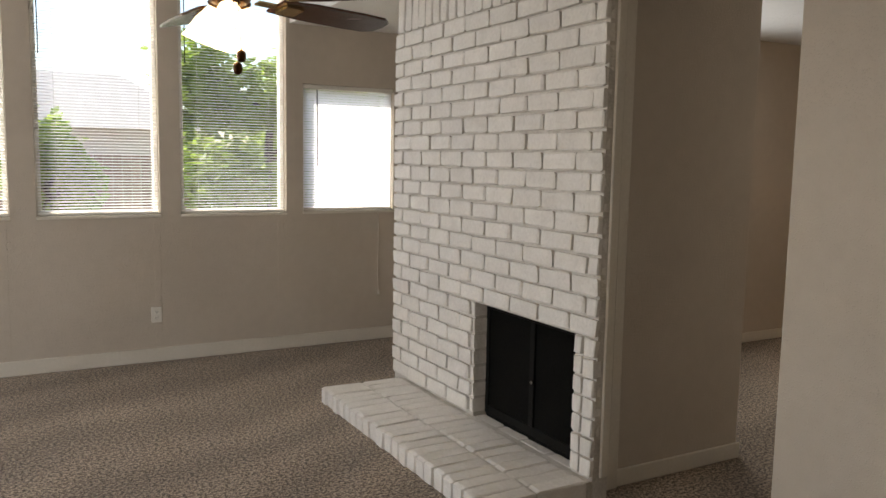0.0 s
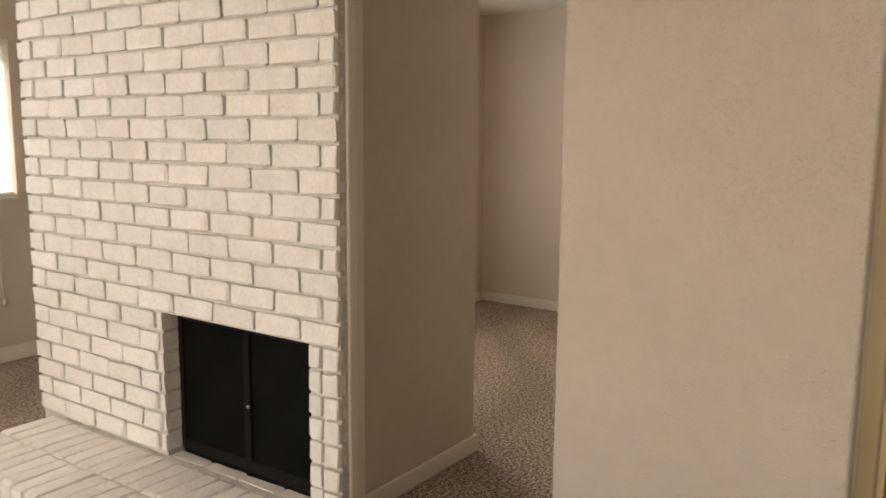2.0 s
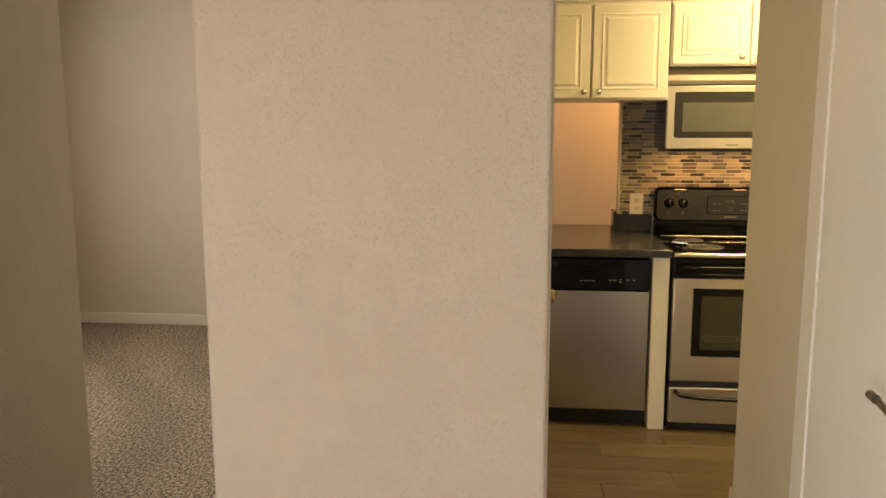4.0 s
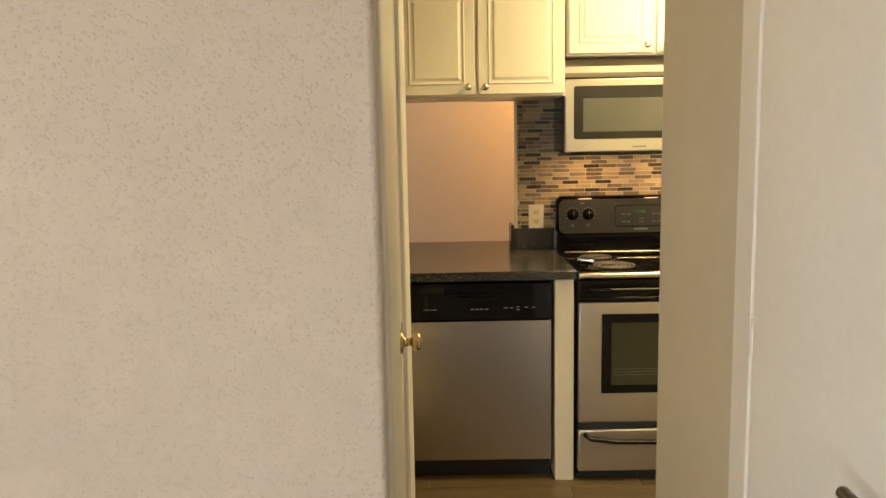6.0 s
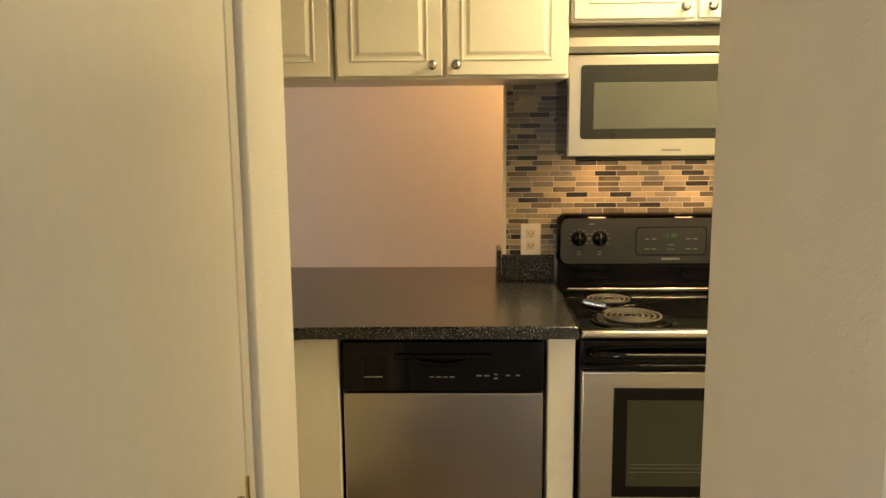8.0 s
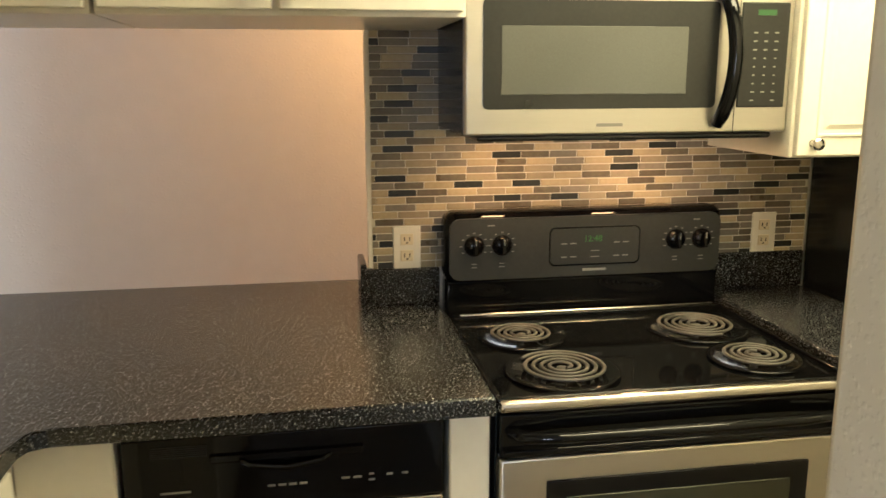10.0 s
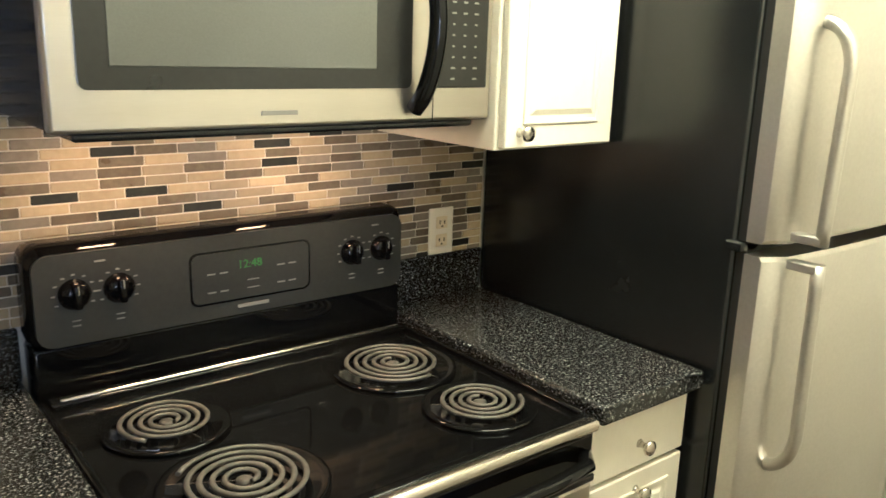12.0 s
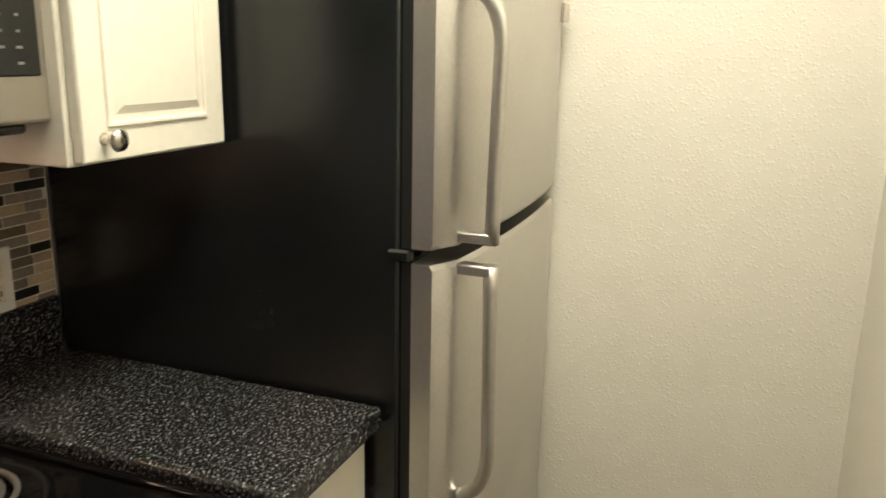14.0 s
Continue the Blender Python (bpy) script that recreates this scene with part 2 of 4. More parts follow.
M_GRASS = surface("dry_lawn", (0.10, 0.12, 0.04), (0.22, 0.20, 0.10), rough=0.95, scale=0.8, fine=30, bump=0.4)
M_FENCE = surface("weathered_fence", (0.32, 0.20, 0.17), (0.45, 0.30, 0.26), rough=0.85, scale=3, fine=40, bump=0.3, rand=0.2)
M_ROOF = surface("pale_shingle", (0.34, 0.32, 0.31), (0.46, 0.44, 0.43), rough=0.9, scale=5, fine=60, bump=0.4)
M_SIDING = surface("pale_siding", (0.62, 0.56, 0.54), (0.70, 0.64, 0.62), rough=0.7, scale=2, fine=40)


def blind_material():
    m, nt, p = nodes_of("blind_slat_white")
    p.inputs["Base Color"].default_value = (0.84, 0.84, 0.84, 1)
    p.inputs["Roughness"].default_value = 0.4
    tr = nt.nodes.new("ShaderNodeBsdfTranslucent")
    tr.inputs[0].default_value = (0.88, 0.87, 0.88, 1)
    mx = nt.nodes.new("ShaderNodeMixShader")
    mx.inputs[0].default_value = 0.72
    nt.links.new(p.outputs[0], mx.inputs[1])
    nt.links.new(tr.outputs[0], mx.inputs[2])
    nt.links.new(mx.outputs[0], nt.nodes["Material Output"].inputs[0])
    return m


def glass_material():
    m, nt, p = nodes_of("window_glass")
    p.inputs["Base Color"].default_value = (1, 1, 1, 1)
    p.inputs["Roughness"].default_value = 0.0
    p.inputs["Transmission Weight"].default_value = 1.0
    p.inputs["IOR"].default_value = 1.1
    return m


M_BLIND = blind_material()
M_GLASS = glass_material()
M_SHADE = plain("lit_glass_shade", (0.9, 0.75, 0.5), 0.3, emit=2.6, emit_c=(1.0, 0.82, 0.46))

# ---- mesh helpers ----


def to_mesh(bm, name, mats):
    me = bpy.data.meshes.new(name)
    bm.normal_update()
    bm.to_mesh(me)
    bm.free()
    for m in mats if isinstance(mats, (list, tuple)) else [mats]:
        me.materials.append(m)
    return me


def add_box(bm, lo, hi, bevel=0.0, seg=1, mi=0):
    r = bmesh.ops.create_cube(bm, size=1.0)
    c = [(a + b) / 2 for a, b in zip(lo, hi)]
    s = [b - a for a, b in zip(lo, hi)]
    for v in r["verts"]:
        v.co = Vector((c[0] + v.co.x * s[0], c[1] + v.co.y * s[1], c[2] + v.co.z * s[2]))
    faces = list({f for v in r["verts"] for f in v.link_faces})
    for f in faces:
        f.material_index = mi
    if bevel:
        edges = list({e for f in faces for e in f.edges})
        out = bmesh.ops.bevel(bm, geom=edges, offset=min(bevel, min(s) * 0.45), segments=seg, profile=0.5, affect="EDGES")
        for f in out["faces"]:
            f.material_index = mi
            f.smooth = seg > 1


def add_plate(bm, x0, x1, y0, y1, z0, z1, r, n=6):
    """A flat plate across x with rounded corners."""
    ring = []
    for cy, cz, a0 in ((y1 - r, z1 - r, 0), (y0 + r, z1 - r, 90), (y0 + r, z0 + r, 180), (y1 - r, z0 + r, 270)):
        for k in range(n + 1):
            a = radians(a0 + 90 * k / n)
            ring.append((cy + r * math.cos(a), cz + r * math.sin(a)))
    front = [bm.verts.new((x0, y, z)) for y, z in ring]
    back = [bm.verts.new((x1, y, z)) for y, z in ring]
    bm.faces.new(front)
    bm.faces.new(back[::-1])
    for k in range(len(ring)):
        q = (k + 1) % len(ring)
        bm.faces.new((front[k], back[k], back[q], front[q]))


def add_cyl(bm, p0, p1, r0, r1=None, n=20, mi=0, caps=True):
    p0, p1 = Vector(p0), Vector(p1)
    d = p1 - p0
    m = Matrix.Translation((p0 + p1) / 2) @ d.to_track_quat("Z", "Y").to_matrix().to_4x4()
    r = bmesh.ops.create_cone(bm, cap_ends=caps, segments=n, radius1=r0, radius2=r0 if r1 is None else r1, depth=d.length, matrix=m)
    for f in {f for v in r["verts"] for f in v.link_faces}:
        f.material_index = mi
        f.smooth = len(f.verts) == 4


def add_tube(bm, pts, r, n=10, mi=0, flat=1.0):
    """A round bar along points."""
    pts = [Vector(p) for p in pts]
    rings = []
    up = Vector((0.31, 0.2, 0.93))
    for i, p in enumerate(pts):
        t = (pts[min(i + 1, len(pts) - 1)] - pts[max(i - 1, 0)]).normalized()
        a = t.cross(up).normalized()
        b = a.cross(t)
        rings.append([bm.verts.new(p + (a * math.cos(k * math.tau / n) + b * math.sin(k * math.tau / n) * flat) * r) for k in range(n)])
    for q, s in zip(rings, rings[1:]):
        for k in range(n):
            f = bm.faces.new((q[k], q[(k + 1) % n], s[(k + 1) % n], s[k]))
            f.smooth, f.material_index = True, mi
    for ring, rev in ((rings[0], True), (rings[-1], False)):
        f = bm.faces.new(ring[::-1] if rev else ring)
        f.material_index = mi


def add_lathe(bm, profile, at=(0, 0, 0), axis="Z", n=24, mi=0):
    """profile: (radius, height) pairs, turned round an axis through at."""
    rings = []
    for r, h in profile:
        ring = []
        for k in range(n):
            c, s = r * math.cos(k * math.tau / n), r * math.sin(k * math.tau / n)
            v = {"Z": (c, s, h), "X": (h, c, s), "Y": (s, h, c)}[axis]
            ring.append(bm.verts.new(Vector(at) + Vector(v)))
        rings.append(ring)
    for q, s in zip(rings, rings[1:]):
        for k in range(n):
            f = bm.faces.new((q[k], q[(k + 1) % n], s[(k + 1) % n], s[k]))
            f.smooth, f.material_index = True, mi
    for ring in (rings[0], rings[-1]):
        f = bm.faces.new(ring)
        f.material_index = mi


def base(name, at, label, category, group="", kind=""):
    e = new(name)
    e.empty_display_size = 0.1
    e.location = at
    return tagged(e, label, category, group, kind)


def part(parent, name, bm, mats, label="", kind=""):
    """A mesh built in world coordinates, hung under its thing."""
    off = Vector((0, 0, 0))
    p = parent
    while p is not None:
        off += p.location
        p = p.parent
    bmesh.ops.recalc_face_normals(bm, faces=bm.faces[:])
    c = Vector((0, 0, 0))
    n = max(1, len(bm.verts))
    for v in bm.verts:
        c += v.co
    c /= n
    for v in bm.verts:
        v.co -= c
    ob = new(name, to_mesh(bm, name, mats))
    ob.location = c - off
    ob.parent = parent
    return tagged(ob, label, kind=kind)


def box_part(parent, name, lo, hi, mat, bevel=0.0, seg=1, label=""):
    bm = bmesh.new()
    add_box(bm, lo, hi, bevel, seg)
    return part(parent, name, bm, mat, label)


def setting(name, boxes, mat, label, category, bevel=0.0, seg=2):
    """A piece of the setting made of one or more boxes."""
    bm = bmesh.new()
    for lo, hi in boxes:
        add_box(bm, lo, hi, bevel, seg)
    bmesh.ops.recalc_face_normals(bm, faces=bm.faces[:])
    ob = new(name, to_mesh(bm, name, mat))
    return tagged(ob, label, category, kind="structure")


def text_part(parent, body, at, size, mat, normal="-X", name="lettering"):
    cu = bpy.data.curves.new(name, "FONT")
    cu.body, cu.size, cu.align_x, cu.align_y, cu.extrude = body, size, "CENTER", "CENTER", 0.0004
    tmp = bpy.data.objects.new(name, cu)
    scene.collection.objects.link(tmp)
    me = bpy.data.meshes.new_from_object(tmp.evaluated_get(bpy.context.evaluated_depsgraph_get()))
    bpy.data.objects.remove(tmp)
    me.materials.clear()
    me.materials.append(mat)
    ob = new(name, me)
    ob.rotation_euler = (radians(90), 0, radians(-90))
    off = Vector((0, 0, 0))
    p = parent
    while p is not None:
        off += p.location
        p = p.parent
    ob.location = Vector(at) - off
    ob.parent = parent
    return ob


# ---- plan ----
YW = 6.88      # window wall
XT = 5.93      # mosaic wall
XF = 7.10      # dining wall
PX = 3.36      # partition front
PY0, PY1 = 1.90, 2.81
RY = 1.13      # passage wall with the white door
LOW, HIGH, KC = 2.52, 3.05, 2.42

floor = setting("floor", [((-3.1, -2.6, -0.12), (3.42, 7.1, 0.0)), ((3.42, 2.70, -0.12), (7.25, 7.1, 0.0)), ((5.95, -0.7, -0.12), (7.25, 2.70, 0.0))], M_CARPET, "brown and beige flecked cut-pile carpet with vacuum lanes", "carpet")
subfloor = setting("kitchen_floor", [((3.42, -0.7, -0.12), (5.95, 2.70, -0.006))], M_GROUT, "wood-look tile floor with thin grout lines", "floor")

# window wall: sill zone, piers and head; the openings go through
WINS = [(-0.15, 0.87, 1.08, 2.95), (1.03, 1.83, 1.08, 2.95), (1.975, 2.77, 1.08, 2.95), (2.905, 3.69, 1.085, 2.075)]
boxes = [((-3.1, YW, 0), (7.25, YW + 0.14, 1.08)), ((-3.1, YW, 2.95), (7.25, YW + 0.14, 3.2))]
edges = [-3.1] + [e for w in WINS for e in w[:2]] + [7.25]
for a, b in zip(edges[::2], edges[1::2]):
    boxes.append(((a, YW, 1.08), (b, YW + 0.14, 2.95)))
boxes.append(((2.905, YW, 2.075), (3.69, YW + 0.14, 2.95)))
setting("wall_windows", boxes, M_WALL, "greige painted window wall with faint panel seams", "wall")
seam_bm = bmesh.new()
for sx in (0.80, 1.78, 2.70):
    add_box(seam_bm, (sx, YW - 0.0018, 0.106), (sx + 0.045, YW, 1.07), 0.001)
seams = new("wall_battens", to_mesh(seam_bm, "wall_battens", M_WALL))
tagged(seams, "flat painted battens over the panel seams", "trim", kind="structure")

setting("wall_back", [((-3.1, -2.74, 0), (2.6, -2.6, 3.2))], M_WALL, "plain greige wall behind the entry", "wall")
setting("wall_side", [((-3.24, -2.74, 0), (-3.1, 3.0, 3.2)), ((-3.24, 5.4, 0), (-3.1, 7.1, 3.2)), ((-3.24, 3.0, 2.12), (-3.1, 5.4, 3.2)), ((-3.24, 3.0, 0), (-3.1, 5.4, 0.1))], M_WALL, "plain greige side wall with an unseen opening added for a fill lamp", "wall")
setting("wall_entry", [((2.5, -2.6, 0), (2.62, RY - 0.12, 3.2))], M_WALL, "plain greige entry wall", "wall")
setting("wall_dining", [((XF, -0.84, 0), (XF + 0.14, 5.44, 3.0))], M_PINK, "warm greige dining wall", "wall")
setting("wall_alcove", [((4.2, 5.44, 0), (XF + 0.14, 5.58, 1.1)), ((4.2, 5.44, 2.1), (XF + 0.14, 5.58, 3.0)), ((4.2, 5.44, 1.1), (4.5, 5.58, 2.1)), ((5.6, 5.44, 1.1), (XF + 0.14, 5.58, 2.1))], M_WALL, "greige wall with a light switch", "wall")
setting("wall_alcove_side", [((4.2, 5.58, 0), (4.34, YW, 3.0))], M_WALL, "greige return wall beside the window", "wall")
setting("wall_partition", [((PX, PY0, 0), (PX + 0.11, PY1, LOW)), ((PX + 0.11, PY1 - 0.10, 0), (XT + 0.02, PY1, LOW))], M_WALL, "greige orange-peel textured partition wall", "wall", 0.012, 3)
# passage wall with the closet door opening
setting("wall_closet", [((PX + 0.11, PY0, 2.06), (4.12, PY0 + 0.10, KC)), ((4.16, PY0, 0), (4.42, PY0 + 0.1, KC)), ((4.32, PY0 + 0.1, 0), (4.42, PY1 - 0.1, KC))], M_KWALL, "cream textured closet wall end", "wall", 0.008, 2)
setting("wall_passage", [((3.72, RY - 0.12, 0), (4.46, RY, KC)), ((2.5, RY - 0.12, 0), (2.98, RY, LOW)), ((2.98, RY - 0.12, 2.06), (3.72, RY, LOW))], M_PASS, "cream passage wall beside the kitchen", "wall", 0.014, 3)
setting("wall_kitchen_back", [((4.34, -0.7, 0), (4.46, RY - 0.12, KC))], M_KWALL, "cream kitchen wall", "wall")
setting("wall_fridge", [((4.46, -0.70, 0), (XF, -0.565, KC))], M_KWALL, "cream orange-peel textured wall beside the fridge", "wall")
# mosaic wall stub and low wall under the bar
setting("wall_range", [((XT, -0.565, 0), (XT + 0.12, 1.44, KC)), ((XT, 1.44, 0), (XT + 0.12, PY1 - 0.1, 0.875)), ((XT, 1.44, 1.95), (XT + 0.12, PY1 - 0.1, KC))], M_KWALL, "cream kitchen wall with a pass-through above the bar", "wall")
setting("ceiling_low", [((2.86, RY, LOW), (XF, YW, LOW + 0.1)), ((2.5, -2.6, LOW), (4.46, RY, LOW + 0.1))], M_CEIL, "white textured low ceiling", "ceiling")
setting("ceiling_high", [((-3.1, -2.6, HIGH), (2.86, YW, HIGH + 0.1))], M_CEIL, "white textured raised ceiling", "ceiling")
setting("ceiling_fascia", [((2.80, RY, LOW), (2.86, YW, HIGH))], M_CEIL, "white step between the two ceilings", "ceiling")
setting("ceiling_kitchen", [((3.47, -0.7, KC), (XF, PY1 - 0.1, KC + 0.08))], M_CEIL, "white kitchen ceiling", "ceiling")


def baseboard(runs):
    bm = bmesh.new()
    for lo, hi in runs:
        add_box(bm, lo, hi, 0.006, 2)
    ob = new("baseboard", to_mesh(bm, "baseboard", M_TRIM))
    tagged(ob, "cream painted baseboard", "baseboard", kind="structure")


T = 0.014
baseboard([
    ((-3.1, YW - T, 0), (4.2, YW, 0.105)),
    ((XF - T, -0.5, 0), (XF, 5.44, 0.085)),
    ((4.2, 5.44 - T, 0), (XF - T, 5.44, 0.085)),
    ((3.28, 3.60 - T, 0), (4.10 + T, 3.60, 0.085)),
    ((4.10, 3.60, 0), (4.10 + T, 5.44, 0.085)),
    ((PX + 0.12, PY1, 0), (XT, PY1 + T, 0.085)),
    ((4.0, RY, 0), (4.455, RY + 0.012, 0.085)),
    ((-3.1, -2.6, 0), (-3.1 + T, YW, 0.085)),
])

# ---- windows with blinds ----


def window(i, x0, x1, z0, z1, tilt, stagger):
    w = base(f"window_{i}", ((x0 + x1) / 2, YW + 0.07, z0), "white framed window with lowered mini blinds", "window", kind="structure")
    bm = bmesh.new()
    f = 0.035
    for lo, hi in (((x0, YW + 0.06, z0), (x0 + f, YW + 0.12, z1)), ((x1 - f, YW + 0.06, z0), (x1, YW + 0.12, z1)), ((x0 + f, YW + 0.06, z0), (x1 - f, YW + 0.12, z0 + f)), ((x0 + f, YW + 0.06, z1 - f), (x1 - f, YW + 0.12, z1))):
        add_box(bm, lo, hi, 0.004)
    part(w, "frame", bm, M_WHITEP)
    g = box_part(w, "pane", (x0 + f, YW + 0.088, z0 + f), (x1 - f, YW + 0.094, z1 - f), M_GLASS)
    g.visible_shadow = False
    box_part(w, "sill", (x0 - 0.004, YW - 0.012, z0 - 0.02), (x1 + 0.004, YW + 0.06, z0 + 0.002), M_TRIM, 0.005, 2)
    bm = bmesh.new()
    gap = 0.0205
    n = int((z1 - z0 - 0.07) / gap) + 1
    c, s = math.cos(radians(tilt)), math.sin(radians(tilt))
    for k in range(n):
        z = z0 + 0.035 + k * gap
        a = 0.0122 + 0.0004 * math.sin(k * stagger)
        x_0, x_1 = x0 + 0.012, x1 - 0.012
        prof = [(-a, 0), (0, 0.0018), (a, 0)]
        vs = []
        for y, h in prof:
            yy, zz = y * c - h * s, y * s + h * c
            vs.append((bm.verts.new((x_0, YW + 0.035 + yy, z + zz)), bm.verts.new((x_1, YW + 0.035 + yy, z + zz + 0.0006 * math.sin(k)))))
        for p, q in zip(vs, vs[1:]):
            fc = bm.faces.new((p[0], p[1], q[1], q[0]))
            fc.smooth = True
    part(w, "slats", bm, M_BLIND, "white mini blind slats", kind="stuff")
    bm = bmesh.new()
    add_box(bm, (x0 + 0.008, YW + 0.02, z0 + 0.004), (x1 - 0.008, YW + 0.05, z0 + 0.022), 0.004)
    add_box(bm, (x0 + 0.006, YW + 0.015, z1 - 0.035), (x1 - 0.006, YW + 0.055, z1 - 0.002), 0.003)
    part(w, "blind_rails", bm, M_WHITEP)
    bm = bmesh.new()
    for xx in (x0 + 0.13, x1 - 0.13):
        add_cyl(bm, (xx, YW + 0.02, z0 + 0.02), (xx, YW + 0.02, z1 - 0.03), 0.0012, n=5)
    part(w, "ladder_cords", bm, M_WHITEP)
    bm = bmesh.new()
    zt = z1 - 0.04
    zb = z0 + (z1 - z0) * (0.42 if z1 > 2.5 else 0.36)
    add_cyl(bm, (x0 + (0.045 if z1 > 2.5 else 0.12), YW + 0.006, zb + 0.3 * (z1 > 2.5)), (x0 + (0.045 if z1 > 2.5 else 0.12), YW + 0.012, zt), 0.004, n=8)
    part(w, "tilt_wand", bm, M_DARK, "dark tilt wand")
    return w


for i, (a, b, c, d) in enumerate(WINS):
    window(i + 1, a, b, c, d, (16, 17, 13, -48)[i], 1.7 + i)
def unseen_window(i, lo, hi, axis):
    w = base(f"window_{i}", tuple((a + b) / 2 for a, b in zip(lo, hi)), "unseen white framed glazing added round a fill lamp", "window", kind="structure")
    bm = bmesh.new()
    k = 1 if axis == "x" else 0
    a0, a1, b0, b1 = lo[k], hi[k], lo[2], hi[2]
    for p, q, u, v in ((a0, a0 + 0.05, b0, b1), (a1 - 0.05, a1, b0, b1), ((a0 + a1) / 2 - 0.03, (a0 + a1) / 2 + 0.03, b0, b1), (a0, a1, b0, b0 + 0.05), (a0, a1, b1 - 0.05, b1)):
        l, h = [lo[0], lo[1], u], [hi[0], hi[1], v]
        l[k], h[k] = p, q
        add_box(bm, l, h, 0.004)
    part(w, "frame", bm, M_WHITEP)


unseen_window(5, (-3.235, 3.0, 0.1), (-3.19, 5.4, 2.12), "x")
unseen_window(6, (4.5, 5.53, 1.1), (5.6, 5.575, 2.1), "y")
cord_bm = bmesh.new()
add_tube(cord_bm, [(3.55, YW - 0.006, 1.08), (3.552, YW - 0.007, 0.8), (3.548, YW - 0.006, 0.55), (3.556, YW - 0.006, 0.42)], 0.0025, 6)
add_lathe(cord_bm, [(0.003, 0.42), (0.009, 0.405), (0.010, 0.385), (0.004, 0.38)], at=(3.556, YW - 0.011, 0))
cord = new("blind_cord", to_mesh(cord_bm, "blind_cord", M_WHITEP))
tagged(cord, "thin white blind cord with a tassel hanging on the wall", "cord")


def outlet(at, axis, mat, label, toggles=False):
    """A wall plate with two sockets. axis: the way that it faces."""
    o = base("wall_outlet" if not toggles else "light_switch", at, label, "outlet" if not toggles else "switch", "wall outlets" if not toggles else "")

    def rot(lo, hi):
        x, y, z = at
        if axis == "-Y":
            return (x + lo[0], y - hi[1], z + lo[2]), (x + hi[0], y - lo[1], z + hi[2])
        return (x - hi[1], y + lo[0], z + lo[2]), (x - lo[1], y + hi[0], z + hi[2])

    bm = bmesh.new()
    add_box(bm, *rot((-0.037, 0, -0.058), (0.037, 0.006, 0.058)), 0.003, 2)
    part(o, "plate", bm, mat)
    for zz in (-0.022, 0.022):
        bm = bmesh.new()
        add_box(bm, *rot((-0.017, 0.006, zz - 0.015), (0.017, 0.009, zz + 0.015)), 0.002)
        part(o, "socket", bm, M_ALMOND if axis == "-X" else mat)
        bm = bmesh.new()
        for sx in (-0.007, 0.007):
            add_box(bm, *rot((sx - 0.0014, 0.009, zz - 0.004), (sx + 0.0014, 0.0096, zz + 0.006)))
        add_box(bm, *rot((-0.0025, 0.009, zz - 0.011), (0.0025, 0.0096, zz - 0.007)))
        part(o, "slots", bm, M_DARK)
    return o


outlet((1.785, YW, 0.35), "-Y", M_WHITEP, "white duplex outlet plate on the window wall")
outlet((6.05, 5.44, 1.33), "-Y", M_ALMOND, "small almond switch plate on the alcove wall", True)

# ---- fireplace ----
FX, FY0, FY1 = 3.056, 3.512, 5.565
OY0, OY1, OZ0, OZ1 = 3.663, 4.552, 0.105, 0.735
PITCH, BL = 0.0912, 0.2475
fire = base("fireplace", (3.6, 4.54, 0), "white painted brick fireplace with a raised brick hearth", "fireplace")
CX = FX + 0.020
bm = bmesh.new()
add_box(bm, (CX, FY0 + 0.006, 0), (3.16, OY0 + 0.006, LOW))
add_box(bm, (CX, OY1 - 0.006, 0), (3.16, FY1 - 0.012, LOW))
add_box(bm, (CX, OY0 + 0.006, OZ1 + 0.004), (3.16, OY1 - 0.006, LOW))
part(fire, "mortar_bed", bm, M_MORTAR, "white painted mortar joints, greyed for joint shade")
bm = bmesh.new()
add_box(bm, (3.16, 3.60, 0), (4.10, OY0 - 0.05, LOW), 0.006, 2)
add_box(bm, (3.16, OY1 + 0.05, 0), (4.10, 5.62, LOW), 0.006, 2)
add_box(bm, (3.16, OY0 - 0.05, OZ1 + 0.05), (4.10, OY1 + 0.05, LOW))
add_box(bm, (3.75, OY0 - 0.05, 0), (4.10, OY1 + 0.05, OZ1 + 0.05))
part(fire, "chimney_box", bm, M_WALL, "greige painted drywall chimney box")
bm = bmesh.new()
add_box(bm, (3.165, 3.575, 0), (3.275, 3.60, LOW), 0.005, 2)
add_box(bm, (3.112, 3.508, 0.10), (3.165, 3.60, LOW), 0.008, 2)
part(fire, "corner_trim", bm, M_TRIM, "cream painted corner board")
bm = bmesh.new()
add_box(bm, (3.16, OY0 - 0.05, OZ0 - 0.02), (3.75, OY0 - 0.004, OZ1 + 0.05))
add_box(bm, (3.16, OY1 + 0.004, OZ0 - 0.02), (3.75, OY1 + 0.05, OZ1 + 0.05))
add_box(bm, (3.16, OY0 - 0.004, OZ1 + 0.004), (3.75, OY1 + 0.004, OZ1 + 0.05))
add_box(bm, (3.70, OY0 - 0.004, OZ0 - 0.02), (3.75, OY1 + 0.004, OZ1 + 0.004))
add_box(bm, (3.16, OY0 - 0.004, 0.0), (3.75, OY1 + 0.004, OZ0 - 0.006))
part(fire, "firebox", bm, M_SOOT, "soot-black firebox lining")
bm = bmesh.new()
